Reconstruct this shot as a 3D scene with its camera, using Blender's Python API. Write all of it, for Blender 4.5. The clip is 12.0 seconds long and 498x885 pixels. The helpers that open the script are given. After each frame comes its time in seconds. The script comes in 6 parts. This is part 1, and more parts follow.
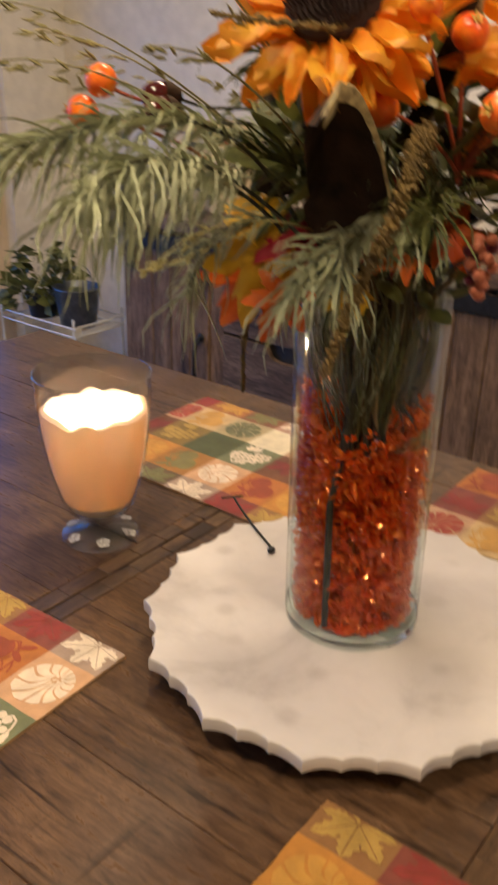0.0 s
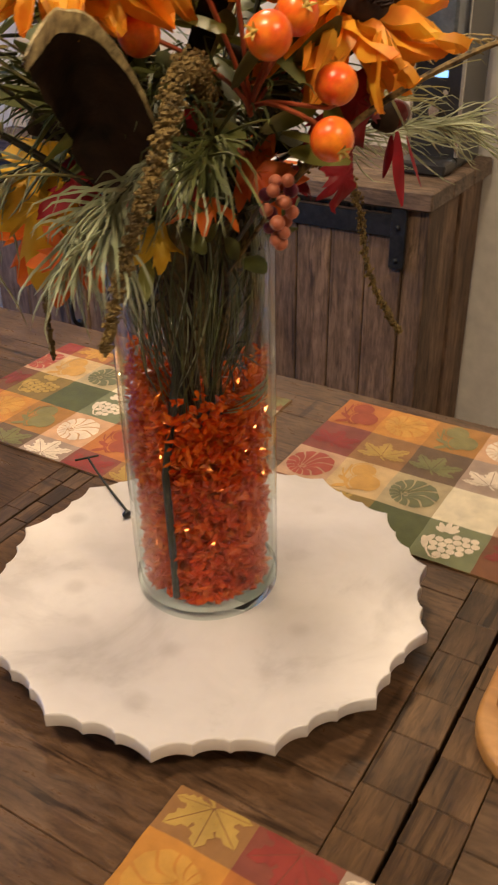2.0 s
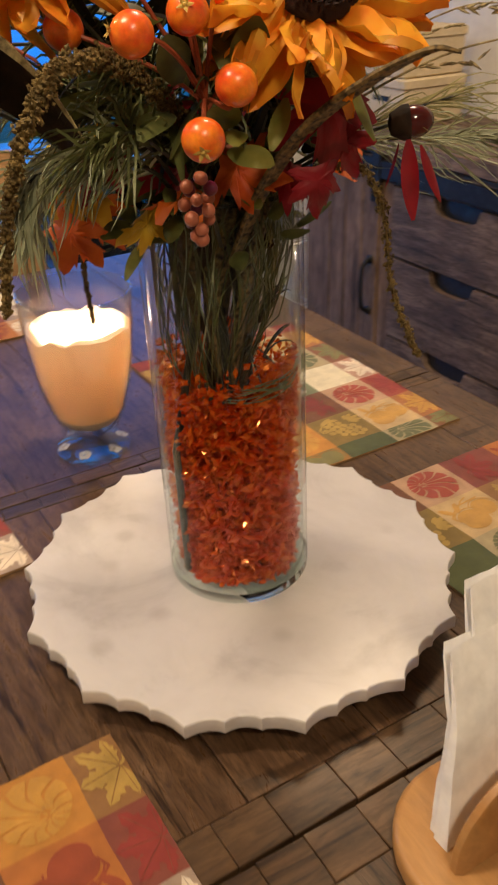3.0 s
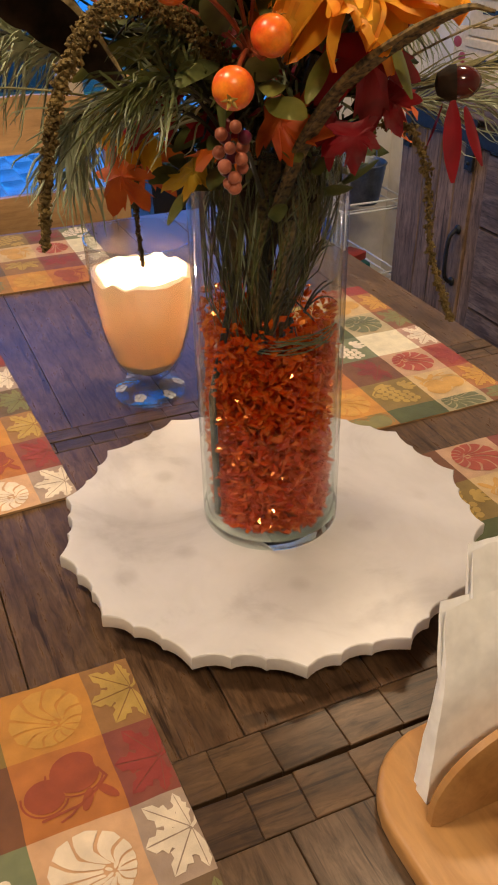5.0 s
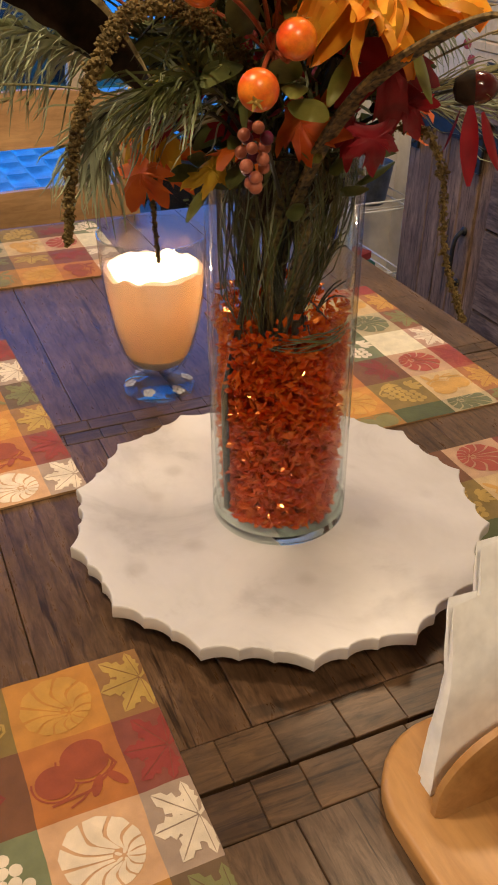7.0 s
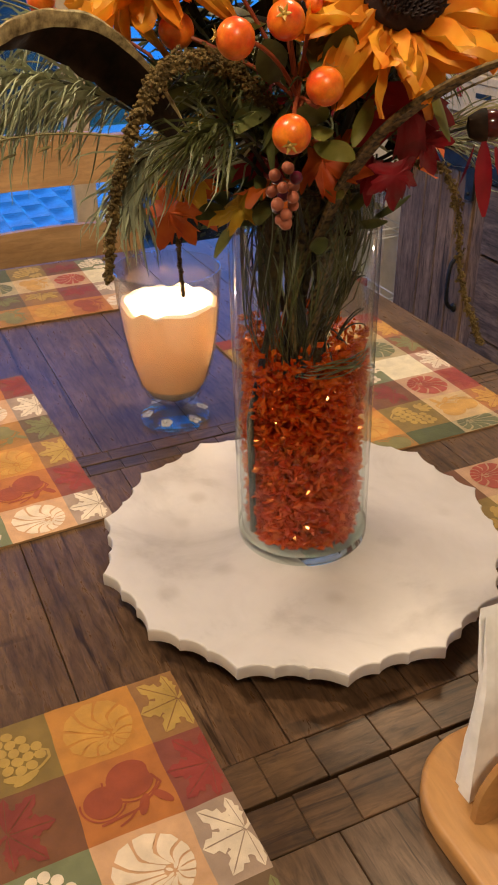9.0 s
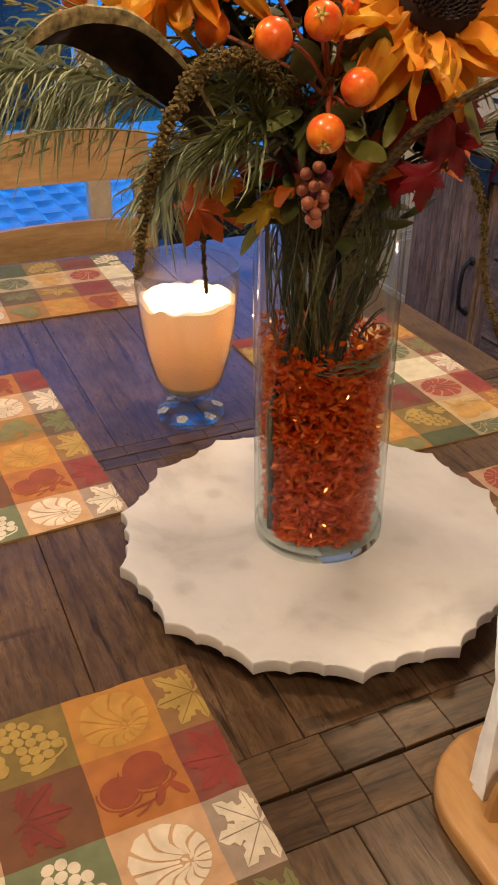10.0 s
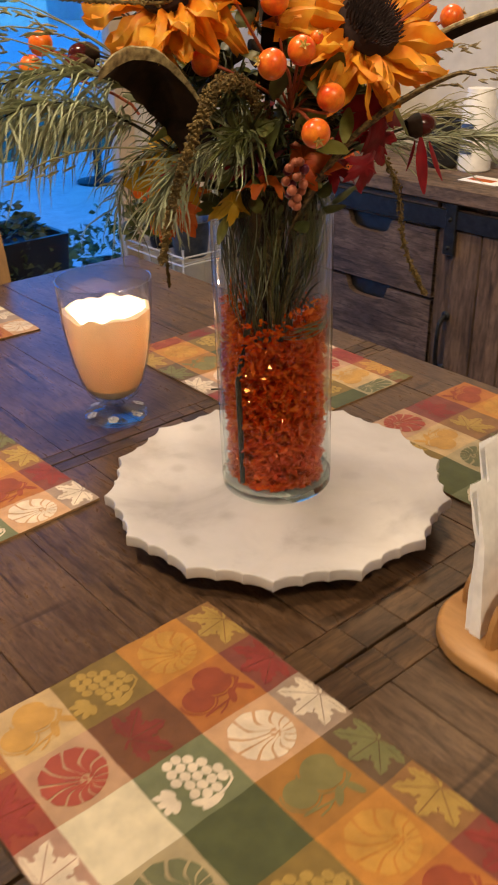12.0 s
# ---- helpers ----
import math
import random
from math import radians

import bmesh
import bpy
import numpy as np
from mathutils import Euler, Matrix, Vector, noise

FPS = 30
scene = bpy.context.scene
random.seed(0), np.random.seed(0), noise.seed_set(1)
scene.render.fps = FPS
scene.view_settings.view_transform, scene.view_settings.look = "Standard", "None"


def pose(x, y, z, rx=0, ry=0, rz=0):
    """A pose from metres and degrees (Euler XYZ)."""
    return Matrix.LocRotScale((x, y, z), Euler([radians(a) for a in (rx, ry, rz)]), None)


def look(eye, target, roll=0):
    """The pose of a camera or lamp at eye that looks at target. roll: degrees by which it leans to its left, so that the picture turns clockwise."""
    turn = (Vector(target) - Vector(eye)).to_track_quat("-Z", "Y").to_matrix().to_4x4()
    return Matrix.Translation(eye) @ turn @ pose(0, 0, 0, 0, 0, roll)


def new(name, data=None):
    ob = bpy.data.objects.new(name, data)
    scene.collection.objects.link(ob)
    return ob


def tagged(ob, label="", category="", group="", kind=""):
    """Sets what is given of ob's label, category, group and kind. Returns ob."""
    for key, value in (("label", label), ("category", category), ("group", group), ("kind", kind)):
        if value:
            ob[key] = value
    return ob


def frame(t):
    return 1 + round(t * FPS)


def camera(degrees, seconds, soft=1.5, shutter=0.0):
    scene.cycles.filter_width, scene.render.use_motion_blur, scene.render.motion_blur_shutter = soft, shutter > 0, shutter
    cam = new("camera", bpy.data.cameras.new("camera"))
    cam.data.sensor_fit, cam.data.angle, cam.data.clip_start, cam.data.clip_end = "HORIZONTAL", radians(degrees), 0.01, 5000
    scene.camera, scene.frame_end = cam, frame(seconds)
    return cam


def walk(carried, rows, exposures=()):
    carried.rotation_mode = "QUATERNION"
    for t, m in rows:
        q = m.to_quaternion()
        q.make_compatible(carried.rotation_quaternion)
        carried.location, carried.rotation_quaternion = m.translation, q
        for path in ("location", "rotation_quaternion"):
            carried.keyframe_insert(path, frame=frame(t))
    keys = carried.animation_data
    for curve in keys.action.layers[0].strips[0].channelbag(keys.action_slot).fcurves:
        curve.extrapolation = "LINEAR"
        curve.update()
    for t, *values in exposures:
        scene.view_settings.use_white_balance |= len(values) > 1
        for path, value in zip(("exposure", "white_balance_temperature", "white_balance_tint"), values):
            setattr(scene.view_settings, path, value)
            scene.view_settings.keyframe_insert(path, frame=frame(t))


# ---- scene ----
cam = camera(32.3, 12.0, 1.85, 0.5)
PATH = [
    (0, (0.3962, -0.7127, 1.369), (-0.7136, 0.7324, 0.543), 1.4),
    (0.5, (0.403, -0.7181, 1.347), (-0.5656, 0.7486, 0.392), -2.4),
    (0.9, (0.3908, -0.6824, 1.347), (-0.497, 0.7961, 0.334), -0.9),
    (1.3, (0.3856, -0.6481, 1.353), (-0.4583, 0.8281, 0.301), -0.2),
    (1.5, (0.4032, -0.6413, 1.3688), (-0.4449, 0.8437, 0.3318), -0.51),
    (1.8, (0.3997, -0.6268, 1.373), (-0.4612, 0.8683, 0.362), -0.9),
    (2, (0.4195, -0.5980, 1.3781), (-0.4879, 0.8809, 0.3833), -0.74),
    (2.2, (0.4516, -0.5744, 1.373), (-0.522, 0.8735, 0.395), -0.7),
    (2.5, (0.5429, -0.4716, 1.3739), (-0.6496, 0.8060, 0.4014), -0.19),
    (2.6, (0.576, -0.4347, 1.378), (-0.7216, 0.7338, 0.404), -0.3),
    (2.8, (0.6127, -0.4034, 1.3714), (-0.8040, 0.6231, 0.4023), -0.84),
    (3, (0.6535, -0.3707, 1.379), (-0.8364, 0.5105, 0.379), -1.8),
    (3.5, (0.6988, -0.346, 1.38), (-0.8545, 0.4143, 0.375), -1.7),
    (5.5, (0.7, -0.336, 1.377), (-0.841, 0.34, 0.296), 0.3),
    (6, (0.702, -0.347, 1.381), (-0.84, 0.333, 0.305), 0.8),
    (6.5, (0.708, -0.349, 1.382), (-0.831, 0.34, 0.307), 1.0),
    (7, (0.705, -0.353, 1.382), (-0.836, 0.335, 0.309), 1.0),
    (9, (0.7174, -0.3941, 1.394), (-0.8514, 0.32, 0.379), -0.5),
    (9.5, (0.7251, -0.3985, 1.394), (-0.8548, 0.3132, 0.395), 0.1),
    (10, (0.7174, -0.4121, 1.394), (-0.8548, 0.2941, 0.38), 0.6),
    (10.5, (0.713, -0.4199, 1.399), (-0.8617, 0.2775, 0.382), 0.1),
    (11, (0.7035, -0.4484, 1.405), (-0.8447, 0.3136, 0.395), -0.5),
    (11.3, (0.7111, -0.4939, 1.399), (-0.7817, 0.3894, 0.404), -1.1),
    (11.5, (0.7393, -0.5549, 1.4093), (-0.6987, 0.4378, 0.4364), -1.39),
    (11.6, (0.7468, -0.5779, 1.412), (-0.6737, 0.4429, 0.442), -1.4),
    (12, (0.7643, -0.6839, 1.399), (-0.5926, 0.4436, 0.457), -1.1),
]
walk(cam, [(t, look(eye, target, roll)) for t, eye, target, roll in PATH],
     ((0.0, -0.04), (0.5, 0.0), (1.0, 0.1), (2.0, 0.08), (2.5, -0.05), (3.0, -0.07), (6.5, -0.03), (9.5, -0.07), (11.0, -0.1), (12.0, -0.05)))

# ---------------------------------------------------------------- light
world = bpy.data.worlds.new("dusk")
scene.world = world
world.use_nodes = True
wn = world.node_tree
sky = wn.nodes.new("ShaderNodeTexSky")
sky.sky_type = "NISHITA"
sky.sun_disc = False
sky.sun_elevation = radians(4)
sky.sun_rotation = radians(60)
sky.ozone_density = 6.0
tint = wn.nodes.new("ShaderNodeMix")
tint.data_type, tint.blend_type = "RGBA", "MULTIPLY"
tint.inputs[0].default_value = 1.0
tint.inputs[7].default_value = (0.2, 0.76, 0.98, 1)
wn.links.new(sky.outputs[0], tint.inputs[6])
wn.links.new(tint.outputs[2], wn.nodes["Background"].inputs[0])
wn.nodes["Background"].inputs[1].default_value = 1.38


def lamp(name, loc, target, watts, size, colour, shape="DISK"):
    data = bpy.data.lights.new(name, "AREA")
    data.energy, data.shape, data.size, data.color = watts, shape, size, colour
    ob = new(name, data)
    ob.matrix_world = look(loc, target)
    return ob


WARM = (1.0, 0.775, 0.52)
# Overhead lamps, fixtures unseen, for the warm light from above.
lamp("unseen_ceiling_lamp", (0.0, -0.8, 2.57), (0.0, -0.7, 0), 23, 0.28, WARM)
lamp("unseen_ceiling_lamp", (1.5, -0.5, 2.57), (0.9, -0.3, 0.6), 23, 0.28, WARM)
# Next two are added fill: they brighten the sideboard, wall and table's left side.
lamp("unseen_ceiling_lamp", (-0.5, 0.58, 2.57), (-0.5, 0.9, 0), 24, 0.28, WARM)
lamp("unseen_ceiling_lamp", (-1.5, -1.2, 2.57), (-1.5, -1.2, 0), 15, 0.28, WARM)
flame_data = bpy.data.lights.new("candle_glow", "POINT")
flame_data.energy, flame_data.shadow_soft_size, flame_data.color = 1.9, 0.006, (1.0, 0.8, 0.58)
new("candle_glow", flame_data).location = (-0.40, -0.011, 0.918)


# ---------------------------------------------------------------- mesh tools
class Mesh:
    """Vertices and faces of one part."""

    def __init__(self):
        self.v, self.f, self.m = [], [], []

    def add(self, verts, faces, mi=0):
        o = len(self.v)
        self.v += [tuple(p) for p in verts]
        self.f += [tuple(i + o for i in q) for q in faces]
        self.m += [mi] * len(faces)
        return self

    def box(self, lo, hi, c=0.002, mi=0):
        """Box with chamfered edges on all sides."""
        (a, b, d), (e, f, g) = lo, hi
        c = min(c, (e - a) * 0.3, (f - b) * 0.3, (g - d) * 0.3)
        rings = []
        for z, i in ((d, c), (d + c, 0), (g - c, 0), (g, c)):
            x0, x1, y0, y1 = a + i, e - i, b + i, f - i
            k = c * 0.8
            rings.append([(x0 + k, y0, z), (x1 - k, y0, z), (x1, y0 + k, z), (x1, y1 - k, z),
                          (x1 - k, y1, z), (x0 + k, y1, z), (x0, y1 - k, z), (x0, y0 + k, z)])
        v = [p for r in rings for p in r]
        q = [tuple(range(7, -1, -1)), tuple(range(24, 32))]
        for r in range(3):
            for i in range(8):
                j = (i + 1) % 8
                q.append((r * 8 + i, r * 8 + j, r * 8 + 8 + j, r * 8 + 8 + i))
        return self.add(v, q, mi)

    def lathe(self, prof, n=48, c=(0, 0, 0), closed=False, mi=0):
        """Revolve (radius, height) pairs about a vertical axis."""
        v = [(c[0] + r * math.cos(2 * math.pi * i / n), c[1] + r * math.sin(2 * math.pi * i / n), c[2] + z)
             for r, z in prof for i in range(n)]
        q = []
        k = len(prof)
        for s in range(k if closed else k - 1):
            t = (s + 1) % k
            for i in range(n):
                j = (i + 1) % n
                q.append((s * n + i, s * n + j, t * n + j, t * n + i))
        if not closed:
            if prof[0][0] > 1e-6:
                q.append(tuple(range(n - 1, -1, -1)))
            if prof[-1][0] > 1e-6:
                q.append(tuple((k - 1) * n + i for i in range(n)))
        return self.add(v, q, mi)

    def tube(self, pts, radii, n=6, mi=0):
        pts = [Vector(p) for p in pts]
        if not isinstance(radii, (list, tuple)):
            radii = [radii] * len(pts)
        v, q = [], []
        up = Vector((0.31, 0.17, 0.93))
        for i, p in enumerate(pts):
            d = (pts[min(i + 1, len(pts) - 1)] - pts[max(i - 1, 0)]).normalized()
            a = d.cross(up)
            if a.length < 1e-3:
                a = d.cross(Vector((1, 0, 0)))
            a.normalize()
            b = d.cross(a)
            v += [p + (a * math.cos(2 * math.pi * k / n) + b * math.sin(2 * math.pi * k / n)) * radii[i] for k in range(n)]
        for i in range(len(pts) - 1):
            for k in range(n):
                l = (k + 1) % n
                q.append((i * n + k, i * n + l, (i + 1) * n + l, (i + 1) * n + k))
        q.append(tuple(range(n - 1, -1, -1)))
        q.append(tuple((len(pts) - 1) * n + k for k in range(n)))
        return self.add(v, q, mi)

    def ball(self, c, r, n=10, rings=6, squash=(1, 1, 1), mi=0):
        v = [(c[0], c[1], c[2] - r * squash[2])]
        for i in range(1, rings):
            t = math.pi * i / rings
            for k in range(n):
                a = 2 * math.pi * k / n
                v.append((c[0] + r * squash[0] * math.sin(t) * math.cos(a), c[1] + r * squash[1] * math.sin(t) * math.sin(a), c[2] - r * squash[2] * math.cos(t)))
        v.append((c[0], c[1], c[2] + r * squash[2]))
        q = [(0, 1 + (k + 1) % n, 1 + k) for k in range(n)]
        for i in range(rings - 2):
            for k in range(n):
                l = (k + 1) % n
                q.append((1 + i * n + k, 1 + i * n + l, 1 + (i + 1) * n + l, 1 + (i + 1) * n + k))
        e = len(v) - 1
        q += [(e, 1 + (rings - 2) * n + k, 1 + (rings - 2) * n + (k + 1) % n) for k in range(n)]
        return self.add(v, q, mi)

    def blade(self, pts, widths, side, cup=0.0, mi=0, across=2):
        """Leaf-like sheet along pts, with its width along side and a fold of depth cup."""
        pts = [Vector(p) for p in pts]
        v, q = [], []
        w = across + 1
        for i, p in enumerate(pts):
            d = (pts[min(i + 1, len(pts) - 1)] - pts[max(i - 1, 0)]).normalized()
            s = Vector(side if not callable(side) else side(i / (len(pts) - 1)))
            s = (s - d * s.dot(d)).normalized()
            nrm = d.cross(s)
            for k in range(w):
                u = 2 * k / across - 1
                v.append(p + s * (u * widths[i] / 2) + nrm * (abs(u) * cup * widths[i]))
        for i in range(len(pts) - 1):
            for k in range(across):
                q.append((i * w + k, i * w + k + 1, (i + 1) * w + k + 1, (i + 1) * w + k))
        return self.add(v, q, mi)

    def data(self, name, mats, smooth=True):
        me = bpy.data.meshes.new(name)
        me.from_pydata(self.v, [], self.f)
        for m in mats if isinstance(mats, (list, tuple)) else [mats]:
            me.materials.append(m)
        me.polygons.foreach_set("material_index", self.m)
        if smooth:
            me.polygons.foreach_set("use_smooth", [True] * len(self.f))
            me.set_sharp_from_angle(angle=radians(38))
        me.update()
        return me


def thing(name, loc, label, category, group="", kind="", rz=0.0):
    ob = new(name)
    ob.empty_display_size = 0.05
    ob.matrix_world = pose(*loc, 0, 0, rz)
    return tagged(ob, label, category, group, kind)


def part(name, mesh, material, parent, label="", smooth=True, at=None, kind=""):
    data = mesh if isinstance(mesh, bpy.types.Mesh) else mesh.data(name, material, smooth)
    ob = new(name, data)
    ob.parent = parent
    if at is not None:
        ob.matrix_local = at
    return tagged(ob, label, kind=kind)


def solid(name, mesh, material, label, category, loc=(0, 0, 0), kind="", group="", smooth=True):
    ob = new(name, mesh.data(name, material, smooth))
    ob.location = loc
    return tagged(ob, label, category, group, kind)


def bez(p0, p1, p2, p3, n):
    p0, p1, p2, p3 = (Vector(p) for p in (p0, p1, p2, p3))
    return [p0 * (1 - t) ** 3 + p1 * 3 * t * (1 - t) ** 2 + p2 * 3 * t * t * (1 - t) + p3 * t ** 3 for t in (i / n for i in range(n + 1))]


def spline(pts, per=6):
    """Smooth curve through the points."""
    P = [Vector(p) for p in pts]
    P = [P[0] * 2 - P[1]] + P + [P[-1] * 2 - P[-2]]
    out = []
    for i in range(1, len(P) - 2):
        for k in range(per):
            t = k / per
            a, b, c, d = P[i - 1:i + 3]
            out.append(0.5 * (2 * b + (c - a) * t + (2 * a - 5 * b + 4 * c - d) * t * t + (3 * b - a - 3 * c + d) * t ** 3))
    out.append(P[-2])
    return out


# ---------------------------------------------------------------- materials
def shader(name, rough=0.5, metal=0.0, **extra):
    m = bpy.data.materials.new(name)
    m.use_nodes = True
    b = m.node_tree.nodes["Principled BSDF"]
    b.inputs["Roughness"].default_value = rough
    b.inputs["Metallic"].default_value = metal
    for k, v in extra.items():
        b.inputs[k.replace("_", " ")].default_value = v
    return m, m.node_tree, b


def node(nt, kind, **inputs):
    n = nt.nodes.new(kind)
    for k, v in inputs.items():
        n.inputs[k.replace("_", " ")].default_value = v
    return n


def coords(nt, scale=(1, 1, 1), rot=(0, 0, 0), shuffle=False):
    tc = nt.nodes.new("ShaderNodeTexCoord")
    mp = node(nt, "ShaderNodeMapping", Scale=scale, Rotation=rot)
    nt.links.new(tc.outputs["Object"], mp.inputs["Vector"])
    if shuffle:
        info = nt.nodes.new("ShaderNodeObjectInfo")
        mul = nt.nodes.new("ShaderNodeMath")
        mul.operation = "MULTIPLY"
        mul.inputs[1].default_value = 37.0
        nt.links.new(info.outputs["Random"], mul.inputs[0])
        nt.links.new(mul.outputs[0], mp.inputs["Location"])
    return mp.outputs["Vector"]


def noise_tex(nt, vec, scale, detail=4.0, rough=0.55, distort=0.0):
    n = node(nt, "ShaderNodeTexNoise", Scale=scale, Detail=detail, Roughness=rough, Distortion=distort)
    nt.links.new(vec, n.inputs["Vector"])
    return n.outputs["Fac"]


def ramp(nt, fac, stops):
    r = nt.nodes.new("ShaderNodeValToRGB")
    while len(r.color_ramp.elements) < len(stops):
        r.color_ramp.elements.new(0.5)
    for e, (pos, col) in zip(r.color_ramp.elements, stops):
        e.position = pos
        e.color = (*col, 1) if len(col) == 3 else col
    nt.links.new(fac, r.inputs[0])
    return r.outputs[0]


def mix(nt, a, b, fac, mode="MIX"):
    n = nt.nodes.new("ShaderNodeMix")
    n.data_type, n.blend_type = "RGBA", mode
    for sock, val in ((n.inputs[0], fac), (n.inputs[6], a), (n.inputs[7], b)):
        if isinstance(val, bpy.types.NodeSocket):
            nt.links.new(val, sock)
        else:
            sock.default_value = val if isinstance(val, float) else (*val, 1)
    return n.outputs[2]


def bump(nt, b, height, strength=0.3, dist=0.002):
    n = node(nt, "ShaderNodeBump", Strength=strength, Distance=dist)
    nt.links.new(height, n.inputs["Height"])
    nt.links.new(n.outputs[0], b.inputs["Normal"])
    return n


def wood(name, dark, light, along="X", grain=26.0, rough=0.45, scratch=0.0, per_piece=0.35, relief=0.35, contrast=0.8):
    m, nt, b = shader(name, rough)
    s = {"X": (0.17, 1, 1), "Y": (1, 0.17, 1), "Z": (1, 1, 0.12)}[along]
    f = {"X": (0.035, 1, 1), "Y": (1, 0.035, 1), "Z": (1, 1, 0.035)}[along]
    c = {"X": (1, 0.1, 1), "Y": (0.1, 1, 1), "Z": (1, 0.1, 0.12)}[along]
    v = coords(nt, s, shuffle=True)
    fine = noise_tex(nt, v, grain * 6, 8, 0.72, 0.6)
    crack = noise_tex(nt, coords(nt, f, shuffle=True), grain * 4, 4, 0.6, 0.8)
    broad = noise_tex(nt, v, grain * 0.9, 4, 0.6, 1.2)
    blotch = noise_tex(nt, coords(nt, (1, 1, 1), shuffle=True), 9.0, 5, 0.65)
    col = ramp(nt, broad, [(0.28, dark), (0.72, light)])
    col = mix(nt, col, ramp(nt, fine, [(0.34, (0.2, 0.17, 0.15)), (0.58, (1.05, 1.05, 1.05))]), contrast, "MULTIPLY")
    col = mix(nt, col, ramp(nt, blotch, [(0.3, (0.5, 0.45, 0.42)), (0.7, (1.2, 1.16, 1.13))]), contrast, "MULTIPLY")
    if scratch:
        col = mix(nt, col, ramp(nt, crack, [(0.33, (0.16, 0.13, 0.11)), (0.4, (1, 1, 1))]), 0.8, "MULTIPLY")
    knots = node(nt, "ShaderNodeTexVoronoi", Scale=3.1)
    nt.links.new(coords(nt, {"X": (0.55, 1, 1), "Y": (1, 0.55, 1), "Z": (1, 1, 0.55)}[along], shuffle=True), knots.inputs["Vector"])
    col = mix(nt, col, ramp(nt, knots.outputs["Distance"], [(0.03, (0.2, 0.16, 0.14)), (0.11, (1, 1, 1))]), contrast, "MULTIPLY")
    info = nt.nodes.new("ShaderNodeObjectInfo")
    tone = ramp(nt, info.outputs["Random"], [(0.0, (1 - per_piece,) * 3), (1.0, (1 + per_piece * 0.6,) * 3)])
    col = mix(nt, col, tone, 1.0, "MULTIPLY")
    h = fine
    if scratch:
        cut = noise_tex(nt, coords(nt, c, shuffle=True), 34.0, 2, 0.5)
        mask = noise_tex(nt, coords(nt, (1, 1, 1), shuffle=True), 9.0, 1)
        line = ramp(nt, cut, [(0.3, (0, 0, 0)), (0.345, (1, 1, 1))])
        line = mix(nt, line, (1, 1, 1), ramp(nt, mask, [(0.42, (1, 1, 1)), (0.56, (0, 0, 0))]))
        col = mix(nt, col, mix(nt, (1 - scratch,) * 3, (1, 1, 1), line), 1.0, "MULTIPLY")
        h = mix(nt, fine, line, 1.0, "MULTIPLY")
    nt.links.new(col, b.inputs["Base Color"])
    rr = ramp(nt, fine, [(0.25, (rough + 0.1,) * 3), (0.7, (rough - 0.02,) * 3)])
    nt.links.new(rr, b.inputs["Roughness"])
    bump(nt, b, h, relief, 0.0015)
    return m


def plain(name, a, c, scale=30.0, rough=0.5, relief=0.1, metal=0.0, detail=4, dist=0.001, **extra):
    """Colour that wanders between a and c at two scales, with fine relief."""
    m, nt, b = shader(name, rough, metal, **extra)
    v = coords(nt, shuffle=True)
    n1, n2 = noise_tex(nt, v, scale, detail), noise_tex(nt, v, scale * 6, 3)
    col = mix(nt, ramp(nt, n1, [(0.3, a), (0.7, c)]), ramp(nt, n2, [(0.3, (0.82,) * 3), (0.7, (1.08,) * 3)]), 0.7, "MULTIPLY")
    nt.links.new(col, b.inputs["Base Color"])
    bump(nt, b, n2, relief, dist)
    return m


def leafy(name, a, c, scale=60.0, rough=0.55, glow=0.25):
    """Thin fabric leaf or petal: light passes through."""
    m, nt, b = shader(name, rough)
    v = coords(nt)
    n1, n2 = noise_tex(nt, v, scale, 3), noise_tex(nt, v, scale * 8, 2)
    geo = nt.nodes.new("ShaderNodeNewGeometry")
    isl = ramp(nt, geo.outputs["Random Per Island"], [(0.0, (0.7,) * 3), (1.0, (1.2,) * 3)])
    col = mix(nt, ramp(nt, n1, [(0.3, a), (0.7, c)]), isl, 1.0, "MULTIPLY")
    nt.links.new(col, b.inputs["Base Color"])
    bump(nt, b, n2, 0.2, 0.0006)
    tr = nt.nodes.new("ShaderNodeBsdfTranslucent")
    nt.links.new(col, tr.inputs["Color"])
    ms = nt.nodes.new("ShaderNodeMixShader")
    ms.inputs[0].default_value = glow
    nt.links.new(b.outputs[0], ms.inputs[1])
    nt.links.new(tr.outputs[0], ms.inputs[2])
    nt.links.new(ms.outputs[0], nt.nodes["Material Output"].inputs["Surface"])
    return m


TABLE = wood("table_wood", (0.1, 0.056, 0.03), (0.17, 0.103, 0.06), "X", 24, 0.27, scratch=0.5, per_piece=0.07, relief=0.14, contrast=0.8)
TABLE_END = wood("table_end_wood", (0.12, 0.073, 0.04), (0.21, 0.134, 0.078), "X", 24, 0.36, scratch=0.5, per_piece=0.07, relief=0.14, contrast=0.75)
BAND = wood("band_wood", (0.05, 0.028, 0.014), (0.17, 0.1, 0.05), "Y", 20, 0.38, scratch=0.5, per_piece=0.16)
OLD = wood("cabinet_wood", (0.09, 0.054, 0.034), (0.34, 0.22, 0.14), "Z", 20, 0.68, scratch=0.35, per_piece=0.3)
OLD_X = wood("cabinet_top_wood", (0.08, 0.052, 0.037), (0.29, 0.2, 0.14), "X", 20, 0.55, scratch=0.35, per_piece=0.25)
PINE = wood("chair_wood", (0.36, 0.2, 0.085), (0.55, 0.34, 0.16), "Y", 14, 0.42, per_piece=0.1, relief=0.12, contrast=0.3)
PINE_Z = wood("chair_post_wood", (0.36, 0.2, 0.085), (0.55, 0.34, 0.16), "Z", 14, 0.42, per_piece=0.1, relief=0.12, contrast=0.3)
